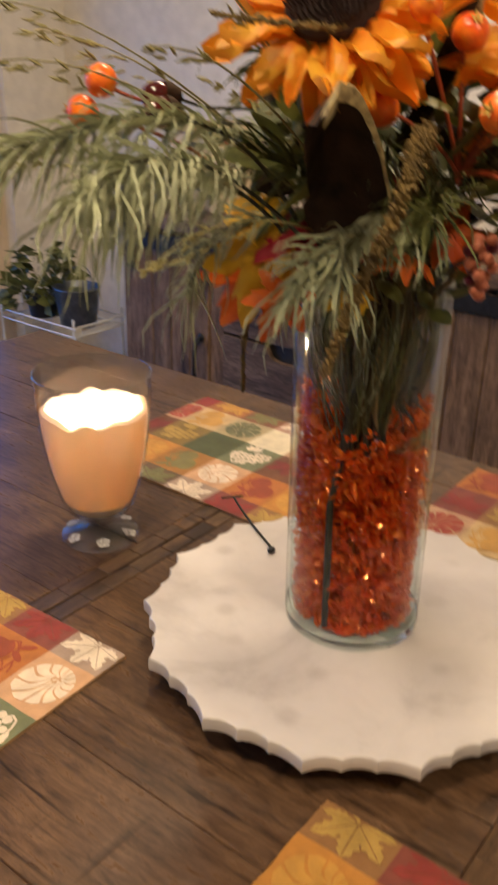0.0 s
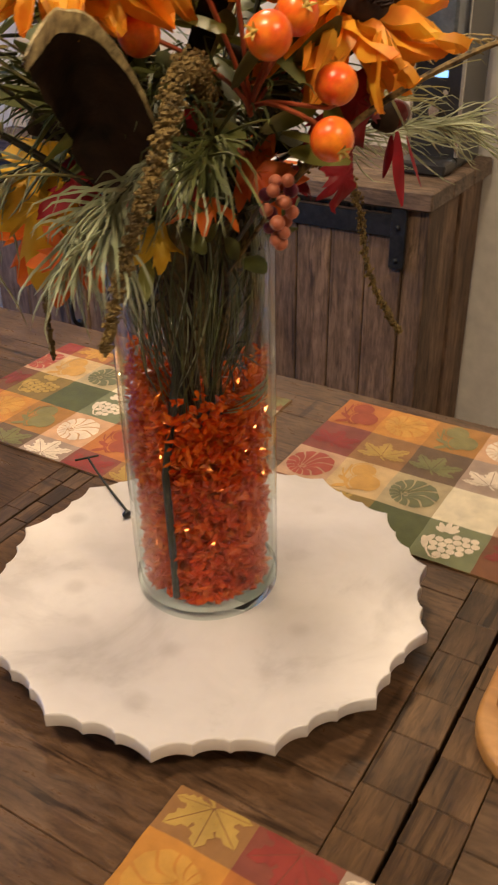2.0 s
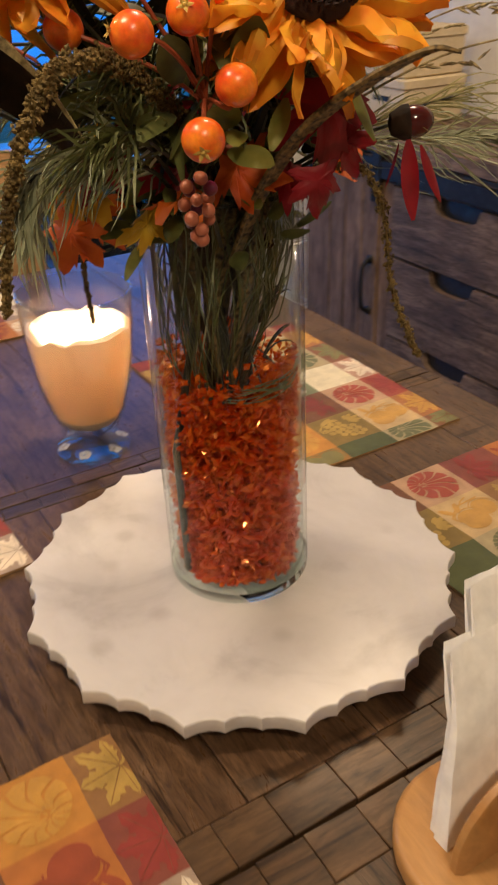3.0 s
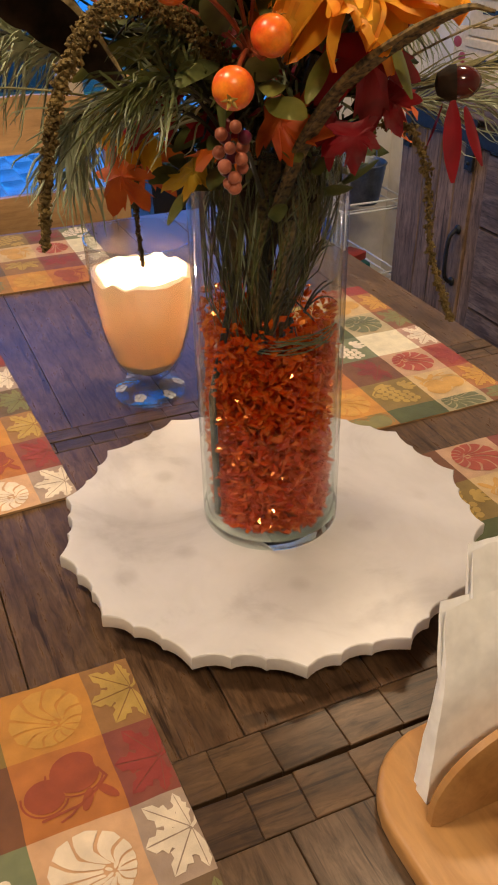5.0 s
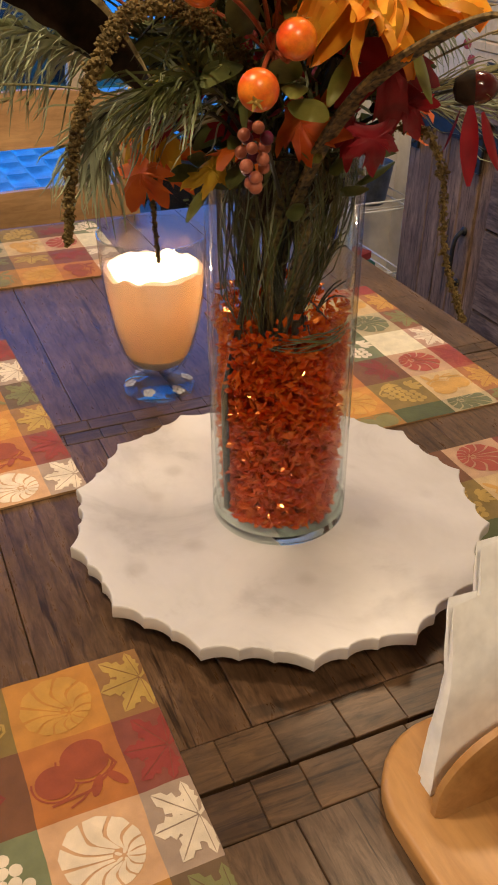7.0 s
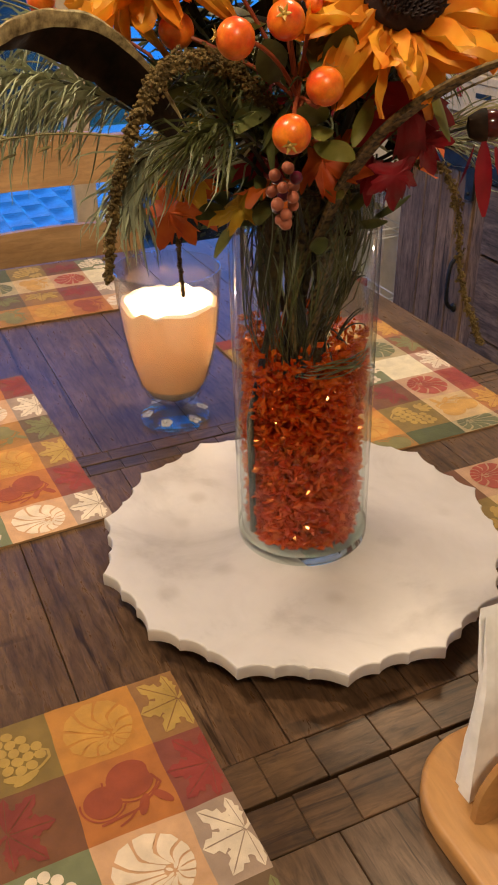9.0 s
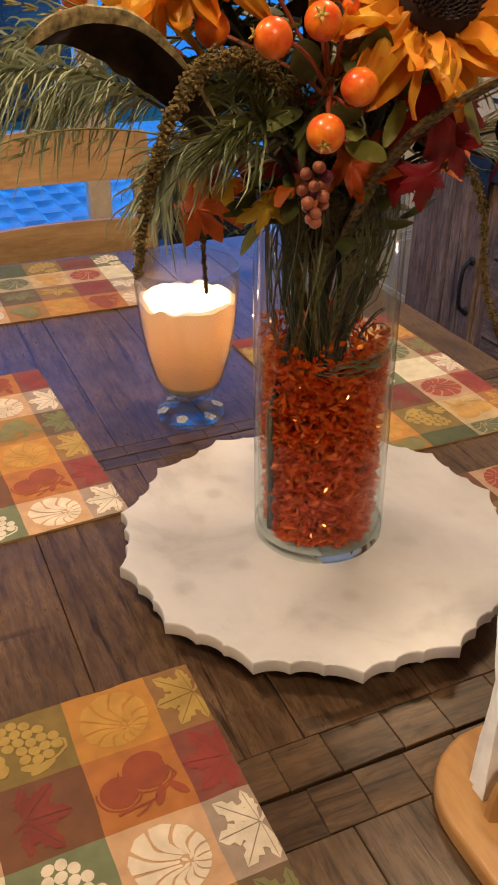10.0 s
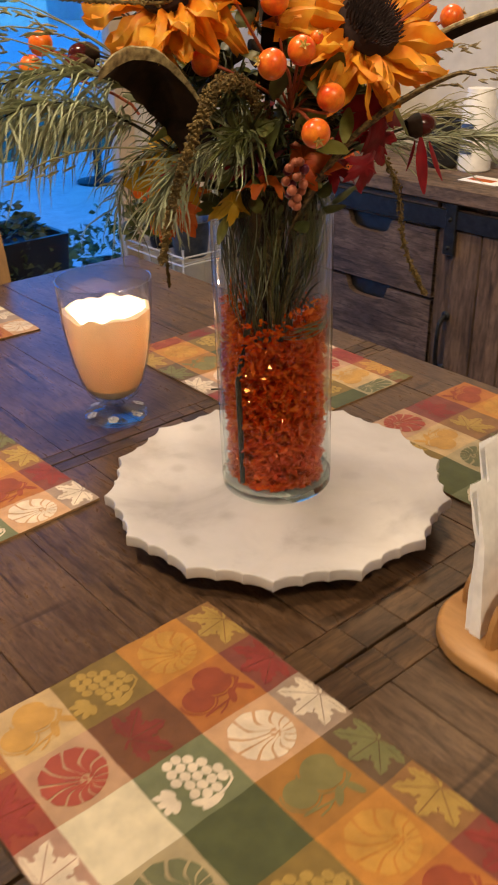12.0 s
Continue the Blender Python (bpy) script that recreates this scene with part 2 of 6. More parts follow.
BEECH = wood("holder_wood", (0.38, 0.18, 0.055), (0.56, 0.31, 0.115), "X", 12, 0.35, per_piece=0.08, relief=0.08, contrast=0.22)
IRON = plain("black_iron", (0.012, 0.013, 0.016), (0.03, 0.032, 0.038), 60, 0.5, 0.2, 0.5)
CHROME = plain("chrome", (0.6, 0.6, 0.6), (0.75, 0.75, 0.75), 20, 0.12, 0.02, 1.0)
WALL = plain("wall_paint", (0.7, 0.66, 0.6), (0.76, 0.72, 0.65), 3, 0.75, 0.15)
CEIL = plain("ceiling_paint", (0.72, 0.7, 0.66), (0.76, 0.74, 0.7), 3, 0.8, 0.1)
TRIM = plain("trim_paint", (0.62, 0.5, 0.36), (0.68, 0.56, 0.42), 5, 0.45, 0.05)
FLOOR = wood("floor_wood", (0.09, 0.05, 0.028), (0.22, 0.13, 0.075), "X", 16, 0.4, per_piece=0.25)
WHITE_WIRE = plain("white_wire", (0.7, 0.7, 0.68), (0.78, 0.78, 0.76), 40, 0.4, 0.05)
BLACK = plain("black_plastic", (0.01, 0.01, 0.011), (0.02, 0.02, 0.022), 60, 0.35, 0.1)
PAVER = plain("paver_stone", (0.6, 0.6, 0.59), (0.76, 0.75, 0.73), 12, 0.22, 0.3)
CREAM_BOX = plain("cream_card", (0.6, 0.48, 0.3), (0.68, 0.56, 0.37), 14, 0.6, 0.1)
TEAL = plain("teal_card", (0.01, 0.09, 0.1), (0.02, 0.13, 0.14), 20, 0.5, 0.1)
REDCARD = plain("red_card", (0.3, 0.03, 0.02), (0.38, 0.05, 0.03), 20, 0.5, 0.1)
STEEL = plain("galvanised_steel", (0.1, 0.12, 0.14), (0.2, 0.22, 0.25), 25, 0.35, 0.1, 0.8)
NAPKIN = plain("paper_napkin", (0.94, 0.93, 0.91), (0.97, 0.96, 0.94), 8, 0.9, 0.15, dist=0.0006)


def marble_material():
    m, nt, b = shader("white_marble", 0.32)
    v = coords(nt)
    big = noise_tex(nt, v, 5.0, 6, 0.6, 1.6)
    vein = ramp(nt, big, [(0.34, (0.54, 0.51, 0.495)), (0.46, (0.65, 0.62, 0.605)), (0.6, (0.685, 0.65, 0.635))])
    cloud = ramp(nt, noise_tex(nt, v, 13.0, 4, 0.6, 0.5), [(0.3, (0.9, 0.89, 0.88)), (0.6, (1, 1, 1))])
    spots = node(nt, "ShaderNodeTexVoronoi", Scale=8.5)
    nt.links.new(v, spots.inputs["Vector"])
    spot = ramp(nt, spots.outputs["Distance"], [(0.05, (0.72, 0.7, 0.68)), (0.13, (1, 1, 1))])
    col = mix(nt, mix(nt, vein, cloud, 1.0, "MULTIPLY"), spot, 0.55, "MULTIPLY")
    nt.links.new(col, b.inputs["Base Color"])
    bump(nt, b, noise_tex(nt, v, 160, 2), 0.05, 0.0004)
    return m


MARBLE = marble_material()


def glass_material(name, colour=(1, 1, 1), ior=1.45):
    m, nt, b = shader(name, 0.0)
    b.inputs["Base Color"].default_value = (*colour, 1)
    b.inputs["Transmission Weight"].default_value = 1.0
    b.inputs["IOR"].default_value = ior
    smear = noise_tex(nt, coords(nt), 30, 3)
    nt.links.new(ramp(nt, smear, [(0.4, (0.0, 0.0, 0.0)), (0.8, (0.012, 0.012, 0.012))]), b.inputs["Roughness"])
    return m


GLASS = glass_material("clear_glass", (0.38, 0.46, 0.44))


def thin_glass(name, colour, power=4.5, low=0.018):
    """Thin clear wall: passes the light straight on, with the gloss of its two faces."""
    m = bpy.data.materials.new(name)
    m.use_nodes = True
    nt = m.node_tree
    nt.nodes.remove(nt.nodes["Principled BSDF"])
    tr = nt.nodes.new("ShaderNodeBsdfTransparent")
    tr.inputs[0].default_value = (*colour, 1)
    gl = nt.nodes.new("ShaderNodeBsdfGlossy")
    gl.inputs["Roughness"].default_value = 0.03
    smear = noise_tex(nt, coords(nt), 25, 3)
    nt.links.new(ramp(nt, smear, [(0.35, (0.005,) * 3), (0.8, (0.04,) * 3)]), gl.inputs["Roughness"])
    lw = nt.nodes.new("ShaderNodeLayerWeight")
    lw.inputs["Blend"].default_value = 0.5
    pw = nt.nodes.new("ShaderNodeMath")
    pw.operation = "POWER"
    pw.inputs[1].default_value = power
    nt.links.new(lw.outputs["Facing"], pw.inputs[0])
    ml = nt.nodes.new("ShaderNodeMath")
    ml.operation = "MULTIPLY_ADD"
    ml.inputs[1].default_value, ml.inputs[2].default_value = 0.8, low
    nt.links.new(pw.outputs[0], ml.inputs[0])
    ms = nt.nodes.new("ShaderNodeMixShader")
    nt.links.new(ml.outputs[0], ms.inputs[0])
    nt.links.new(tr.outputs[0], ms.inputs[1])
    nt.links.new(gl.outputs[0], ms.inputs[2])
    nt.links.new(ms.outputs[0], nt.nodes["Material Output"].inputs["Surface"])
    return m


CLEAR = thin_glass("clear_vase_wall", (0.945, 0.975, 0.965), 3.7, 0.014)
GOBLET = thin_glass("goblet_glass", (0.93, 0.95, 0.95), 4.2, 0.045)
PANE = thin_glass("window_glass", (0.97, 0.985, 0.99))


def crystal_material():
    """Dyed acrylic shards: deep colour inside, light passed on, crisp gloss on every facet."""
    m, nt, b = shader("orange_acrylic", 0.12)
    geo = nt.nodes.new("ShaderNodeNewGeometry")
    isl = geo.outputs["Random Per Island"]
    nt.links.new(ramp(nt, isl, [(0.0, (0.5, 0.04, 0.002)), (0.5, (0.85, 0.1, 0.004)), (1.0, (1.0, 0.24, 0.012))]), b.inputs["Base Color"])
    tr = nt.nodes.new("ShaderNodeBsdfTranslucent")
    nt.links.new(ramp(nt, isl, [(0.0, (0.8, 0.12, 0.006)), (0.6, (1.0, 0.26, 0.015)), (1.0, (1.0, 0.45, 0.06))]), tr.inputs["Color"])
    gl = nt.nodes.new("ShaderNodeBsdfGlossy")
    gl.inputs["Color"].default_value = (1.0, 0.36, 0.07, 1)
    gl.inputs["Roughness"].default_value = 0.16
    m1 = nt.nodes.new("ShaderNodeMixShader")
    m1.inputs[0].default_value = 0.38
    nt.links.new(b.outputs[0], m1.inputs[1])
    nt.links.new(tr.outputs[0], m1.inputs[2])
    m2 = nt.nodes.new("ShaderNodeMixShader")
    m2.inputs[0].default_value = 0.3
    nt.links.new(m1.outputs[0], m2.inputs[1])
    nt.links.new(gl.outputs[0], m2.inputs[2])
    clear = nt.nodes.new("ShaderNodeBsdfTransparent")
    clear.inputs[0].default_value = (1.0, 0.36, 0.06, 1)
    m3 = nt.nodes.new("ShaderNodeMixShader")
    m3.inputs[0].default_value = 0.22
    nt.links.new(m2.outputs[0], m3.inputs[1])
    nt.links.new(clear.outputs[0], m3.inputs[2])
    nt.links.new(m3.outputs[0], nt.nodes["Material Output"].inputs["Surface"])
    return m


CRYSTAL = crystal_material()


def wax_material():
    """Thick translucent wax wall."""
    m, nt, b = shader("candle_wax", 0.4)
    v = coords(nt)
    col = ramp(nt, noise_tex(nt, v, 20, 3), [(0.3, (0.93, 0.76, 0.57)), (0.7, (0.96, 0.81, 0.63))])
    nt.links.new(col, b.inputs["Base Color"])
    bump(nt, b, noise_tex(nt, v, 90, 3), 0.25, 0.002)
    tr = nt.nodes.new("ShaderNodeBsdfTranslucent")
    tr.inputs["Color"].default_value = (0.98, 0.7, 0.43, 1)
    ms = nt.nodes.new("ShaderNodeMixShader")
    ms.inputs[0].default_value = 0.31
    nt.links.new(b.outputs[0], ms.inputs[1])
    nt.links.new(tr.outputs[0], ms.inputs[2])
    nt.links.new(ms.outputs[0], nt.nodes["Material Output"].inputs["Surface"])
    return m


WAX = wax_material()
flame_m, flame_nt, flame_b = shader("flame", 0.5)
flame_b.inputs["Emission Color"].default_value = (1.0, 0.75, 0.38, 1)
flame_b.inputs["Emission Strength"].default_value = 40.0
PETAL = leafy("sunflower_petal", (0.82, 0.22, 0.012), (0.95, 0.5, 0.04), 45, 0.5, 0.3)
SEED = plain("seed_disc", (0.012, 0.004, 0.004), (0.03, 0.011, 0.008), 200, 0.9, 0.6)
ORANGE = plain("berry_skin", (0.8, 0.055, 0.01), (0.92, 0.27, 0.02), 0.9, 0.3, 0.05, detail=2)
GOLD = plain("gold_calyx", (0.5, 0.3, 0.05), (0.62, 0.42, 0.1), 80, 0.45, 0.2)
NEEDLE = leafy("needle_green", (0.26, 0.29, 0.16), (0.52, 0.55, 0.35), 25, 0.5, 0.2)
DARKGREEN = leafy("dark_leaf", (0.05, 0.06, 0.018), (0.15, 0.165, 0.045), 40, 0.5, 0.15)
YELLOWGREEN = leafy("yellow_green_leaf", (0.12, 0.13, 0.02), (0.26, 0.25, 0.06), 40, 0.5, 0.25)
RED = leafy("red_leaf", (0.2, 0.004, 0.01), (0.36, 0.008, 0.018), 40, 0.55, 0.25)
ORLEAF = leafy("orange_leaf", (0.5, 0.06, 0.008), (0.68, 0.16, 0.012), 40, 0.55, 0.3)
YELLEAF = leafy("yellow_leaf", (0.66, 0.34, 0.012), (0.75, 0.5, 0.04), 40, 0.55, 0.3)
AMARANTH = plain("amaranth", (0.07, 0.045, 0.012), (0.25, 0.165, 0.045), 120, 0.8, 0.6)
STEM = plain("dark_stem", (0.012, 0.014, 0.008), (0.035, 0.035, 0.018), 60, 0.6, 0.3)
HUSK = plain("dark_husk", (0.01, 0.007, 0.005), (0.05, 0.028, 0.016), 45, 0.7, 0.4, Specular_IOR_Level=0.12)
SPECKLED = plain("speckled_husk", (0.012, 0.008, 0.004), (0.2, 0.125, 0.04), 150, 0.7, 0.5)
LATTICE = plain("netted_husk", (0.01, 0.006, 0.003), (0.26, 0.17, 0.055), 230, 0.65, 0.5, detail=1)
EDGE = plain("pale_husk_edge", (0.07, 0.045, 0.014), (0.62, 0.5, 0.24), 130, 0.6, 0.5)
PINKBERRY = plain("dusty_berry", (0.42, 0.11, 0.06), (0.5, 0.17, 0.09), 60, 0.45, 0.2)
PLUM = plain("plum_berry", (0.1, 0.008, 0.03), (0.17, 0.015, 0.05), 60, 0.35, 0.2)
ACORN = plain("maroon_gloss", (0.06, 0.008, 0.008), (0.11, 0.016, 0.014), 30, 0.15, 0.03)
GRASS = leafy("dry_grass", (0.22, 0.2, 0.07), (0.38, 0.34, 0.14), 40, 0.6, 0.2)

# ---------------------------------------------------------------- the room
XW, YB, CEILZ = -2.3, 1.62, 2.6


def slab(name, lo, hi, material, label, category, c=0.0):
    m = Mesh().box(lo, hi, max(c, 0.0005))
    return solid(name, m, material, label, category, kind="structure")


slab("ceiling", (XW - 0.15, -3.2, CEILZ), (3.3, YB + 0.15, CEILZ + 0.1), CEIL, "plain off-white painted ceiling over the dining room", "ceiling")
floor_base = slab("floor", (XW, -3.2, -0.06), (3.3, YB, -0.012), FLOOR, "brown wooden plank floor under the dining table", "floor")
slab("wall_north", (XW - 0.15, YB, -0.06), (3.3, YB + 0.15, CEILZ), WALL, "plain beige painted wall behind the sideboard", "wall")
slab("wall_south", (XW - 0.15, -3.35, -0.06), (3.3, -3.2, CEILZ), WALL, "plain beige painted wall facing the sideboard", "wall")
slab("wall_east", (3.3, -3.35, -0.06), (3.45, YB + 0.15, CEILZ), WALL, "plain beige painted wall at the end of the room", "wall")
slab("wall_west_side", (XW - 0.15, 1.33, -0.06), (XW, YB, CEILZ), WALL, "narrow beige wall beside the glass patio door", "wall")
slab("wall_west_far", (XW - 0.15, -3.2, -0.06), (XW, -1.75, CEILZ), WALL, "beige wall beyond the glass patio door", "wall")
slab("wall_west_head", (XW - 0.15, -1.75, 2.03), (XW, 1.33, CEILZ), WALL, "beige wall above the glass patio door", "wall")
slab("baseboard", (-0.2, YB - 0.015, -0.012), (3.3, YB - 0.001, 0.1), TRIM, "low painted baseboard along the beige wall", "baseboard")

door = thing("door_1", (XW - 0.08, 0, -0.012), "large glass patio door with tan frame, closed", "door", kind="structure")
for y0, y1 in ((-1.75, -1.67), (-0.75, -0.65), (0.33, 0.41), (1.25, 1.33)):
    part("door_stile", Mesh().box((-0.03, y0, 0), (0.03, y1, 2.04), 0.004), TRIM, door)
part("door_rail", Mesh().box((-0.029, -1.75, 0.0), (0.029, 1.33, 0.07), 0.004), TRIM, door)
part("door_rail", Mesh().box((-0.029, -1.75, 1.96), (0.029, 1.33, 2.04), 0.004), TRIM, door)
for y0, y1 in ((-1.67, -0.75), (-0.65, 0.33), (0.41, 1.25)):
    g = part("pane", Mesh().box((-0.004, y0, 0.07), (0.004, y1, 1.96), 0.0005), PANE, door, "clear glass pane", smooth=False)
    g.visible_shadow = False

# ---------------------------------------------------------------- outside, at dusk
slab("ground", (-400, -300, -0.3), (XW - 0.15, 300, -0.14), PAVER, "grey patio ground in blue dusk light", "ground")
ROOF = plain("far_roof", (0.04, 0.04, 0.045), (0.07, 0.07, 0.075), 2, 0.8, 0.2)
LAWN = plain("lawn_grass", (0.1, 0.12, 0.06), (0.18, 0.2, 0.11), 3, 0.8, 0.5)
slab("lawn", (-12.0, -60, -0.139), (-7.6, 60, -0.12), LAWN, "dark strip of lawn beyond the patio", "lawn")
SIDING = plain("far_siding", (0.6, 0.6, 0.6), (0.68, 0.68, 0.67), 1, 0.8, 0.2)
for k, (hx, hy, w, d, h) in enumerate(((-42, 14, 9, 12, 3.2), (-46, 32, 9, 14, 3.4), (-44, -8, 9, 13, 3.0))):
    house = thing("house", (hx, hy, -0.14), "far grey house with dark roof across the yard", "house", "houses across the yard")
    part("wall", Mesh().box((-w / 2, -d / 2, 0), (w / 2, d / 2, h), 0.02), SIDING, house)
    rf = Mesh().add([(-w / 2 - .4, -d / 2 - .4, h), (w / 2 + .4, -d / 2 - .4, h), (w / 2 + .4, d / 2 + .4, h), (-w / 2 - .4, d / 2 + .4, h), (0, -d / 2 - .4, h + 2), (0, d / 2 + .4, h + 2)],
                    [(0, 3, 2, 1), (0, 1, 4), (2, 3, 5), (1, 2, 5, 4), (3, 0, 4, 5)])
    part("roof", rf, ROOF, house, "dark shingle roof", smooth=False)
    for i in range(4):
        part("window", Mesh().box((w / 2 - 0.02, -d / 2 + 1.2 + i * 2.6, 1.0), (w / 2 + 0.05, -d / 2 + 2.3 + i * 2.6, 2.2), 0.02), BLACK, house, "dark window")

planter = thing("planter", (-2.86, 0.93, -0.14), "tall black square planter filled with leafy green plants", "planter")
part("pot", Mesh().add([(-.17, -.17, 0), (.17, -.17, 0), (.17, .17, 0), (-.17, .17, 0), (-.21, -.21, .58), (.21, -.21, .58), (.21, .21, .58), (-.21, .21, .58),
                        (-.19, -.19, .58), (.19, -.19, .58), (.19, .19, .58), (-.19, .19, .58), (-.18, -.18, .52), (.18, -.18, .52), (.18, .18, .52), (-.18, .18, .52)],
                       [(0, 3, 2, 1), (0, 1, 5, 4), (1, 2, 6, 5), (2, 3, 7, 6), (3, 0, 4, 7), (4, 5, 9, 8), (5, 6, 10, 9), (6, 7, 11, 10), (7, 4, 8, 11),
                        (8, 9, 13, 12), (9, 10, 14, 13), (10, 11, 15, 14), (11, 8, 12, 15), (12, 13, 14, 15)]), BLACK, planter, smooth=False)
rng = random.Random(5)


def bush(n, spread, height, size, droop=0.0):
    m = Mesh()
    for _ in range(n):
        a, r = rng.uniform(0, 6.283), spread * math.sqrt(rng.random())
        p = Vector((r * math.cos(a), r * math.sin(a), height * (0.15 + 0.85 * rng.random()) * (1.15 - r / spread * 0.6)))
        p.z -= droop * (r / spread) ** 2
        d = Vector((math.cos(a) + rng.uniform(-1, 1), math.sin(a) + rng.uniform(-1, 1), rng.uniform(-0.6, 0.9))).normalized()
        s = Vector((rng.uniform(-1, 1), rng.uniform(-1, 1), rng.uniform(-1, 1)))
        L = size * rng.uniform(0.6, 1.3)
        m.blade([p, p + d * L * 0.5 + Vector((0, 0, 0.1 * L)), p + d * L], [0.002, L * 0.6, 0.001], s, 0.15)
    return m


part("plants", bush(420, 0.25, 0.22, 0.055, 0.25), DARKGREEN, planter, "small green leaves spilling over the rim", at=Matrix.Translation((0, 0, 0.53)))
for px, py, ph in ((-3.2, 1.65, 0.3), (-2.78, -0.35, 0.26)):
    shrub = thing("potted_plant", (px, py, -0.14), "leafy green plant in a dark pot on the patio", "plant")
    part("pot", Mesh().lathe([(0.09, 0), (0.13, 0.2), (0.14, 0.2), (0.14, 0.23), (0.12, 0.23), (0.11, 0.19), (0, 0.19)], 24), BLACK, shrub)
    part("foliage", bush(200, 0.22, ph, 0.06), DARKGREEN, shrub, at=Matrix.Translation((0, 0, 0.19)))

grill = thing("covered_grill", (-8.2, 1.2, -0.14), "tall patio grill under a dark cover", "grill")
cov = Mesh().lathe([(0.42, 0.0), (0.43, 0.05), (0.41, 0.6), (0.4, 0.85), (0.36, 1.05), (0.26, 1.16), (0.12, 1.2), (0, 1.21)], 28)
cov.v = [(x * 0.8 * (1 + 0.06 * noise.noise(Vector((x * 5, y * 5, z * 2)))), y * 1.15 * (1 + 0.06 * noise.noise(Vector((x * 5, y * 5, z * 2 + 5)))), z) for x, y, z in cov.v]
part("cover", cov, plain("grill_cover", (0.012, 0.016, 0.028), (0.025, 0.03, 0.045), 6, 0.6, 0.4), grill)
for gy in (-0.32, 0.32):
    part("wheel", Mesh().lathe([(0.0, -0.02), (0.08, -0.02), (0.09, -0.01), (0.09, 0.01), (0.08, 0.02), (0, 0.02)], 24), BLACK, grill, at=pose(0.38, gy, 0.09, 90))
ptable = thing("patio_table", (-6.1, 3.35, -0.14), "round pale patio table on a central post", "table")
part("top", Mesh().lathe([(0, 0.68), (0.34, 0.68), (0.35, 0.69), (0.35, 0.705), (0.34, 0.71), (0, 0.71)], 40), TRIM, ptable)
part("post", Mesh().lathe([(0.2, 0), (0.2, 0.02), (0.04, 0.05), (0.035, 0.68)], 20), IRON, ptable)

# ---------------------------------------------------------------- sideboard
CY0, CY1, CX0, CX1, CTOP = 1.2, 1.6, -1.6, -0.215, 0.925
side = thing("sideboard", ((CX0 + CX1) / 2, (CY0 + CY1) / 2, -0.012), "weathered brown wooden sideboard with black iron straps, against the wall", "sideboard")


def cab(lo, hi, c=0.003):
    o = side.location
    return Mesh().box([a - b for a, b in zip(lo, o)], [a - b for a, b in zip(hi, o)], c)


part("body", cab((CX0 + 0.02, CY0 + 0.03, 0.06), (CX1 - 0.02, CY1, CTOP - 0.045)), OLD, side)
part("plinth", cab((CX0 + 0.03, CY0 + 0.05, -0.012), (CX1 - 0.03, CY1 - 0.01, 0.06)), OLD_X, side)
for i in range(3):
    y0 = CY0 - 0.02 + i * 0.141
    part("top_board", cab((CX0 - 0.01, y0, CTOP - 0.045), (CX1 + 0.01, y0 + 0.1385, CTOP), 0.005), OLD_X, side)
for x0 in (CX0, -1.235, -0.685, CX1 - 0.055):
    part("post", cab((x0, CY0 + 0.004, -0.012), (x0 + 0.055, CY0 + 0.05, CTOP - 0.046), 0.004), OLD, side)
for k in range(4):
    y0 = CY0 + 0.052 + k * 0.09
    part("side_board", cab((CX1 - 0.022, y0, 0.03), (CX1 - 0.004 - 0.008 * (k % 2), y0 + 0.087, CTOP - 0.046)), OLD, side)
for dx, hand in ((-1.545, 1), (-0.63, -1)):
    w = 0.36 if hand < 0 else 0.31
    d = part("door", cab((dx, CY0 + 0.012, 0.09), (dx + w, CY0 + 0.028, CTOP - 0.1)), OLD, side, "plank door with black straps")
    n = 4
    for i in range(n):
        part("plank", cab((dx + i * w / n + 0.001, CY0 - 0.002, 0.085), (dx + (i + 1) * w / n - 0.0015, CY0 + 0.012, CTOP - 0.06)), OLD, d)
    # flat iron strap across the top with short legs at both ends
    part("strap", cab((dx - 0.02, CY0 - 0.012, 0.815), (dx + w + 0.005, CY0 - 0.004, 0.865), 0.002), IRON, d, "black iron strap")
    for sx in (dx - 0.024, dx + w - 0.028):
        part("strap_leg", cab((sx, CY0 - 0.016, 0.745), (sx + 0.036, CY0 - 0.006, 0.885), 0.002), IRON, d, "black iron strap end")
        for bz in (0.765, 0.84):
            part("bolt", Mesh().ball((0, 0, 0), 0.006, 8, 6), IRON, d, at=Matrix.Translation((sx + 0.018 - side.location.x, CY0 - 0.017 - side.location.y, bz - side.location.z)))
    hx = (dx + w - 0.03 if hand > 0 else dx + 0.0) - side.location.x
    hy = CY0 - side.location.y
    pts = spline([(hx, hy - 0.002, 0.585), (hx, hy - 0.02, 0.58), (hx, hy - 0.035, 0.55), (hx, hy - 0.035, 0.46), (hx, hy - 0.02, 0.432), (hx, hy - 0.002, 0.427)], 4)
    part("handle", Mesh().tube(pts, 0.0065, 8).ball((hx, hy - 0.006, 0.585), 0.014, 8, 6, (1, 0.5, 1)).ball((hx, hy - 0.006, 0.427), 0.014, 8, 6, (1, 0.5, 1)), IRON, d, "curved black iron handle")
part("rail_strap", cab((-1.25, CY0 - 0.012, 0.813), (-0.65, CY0 - 0.004, 0.863), 0.002), IRON, side, "black iron rail")


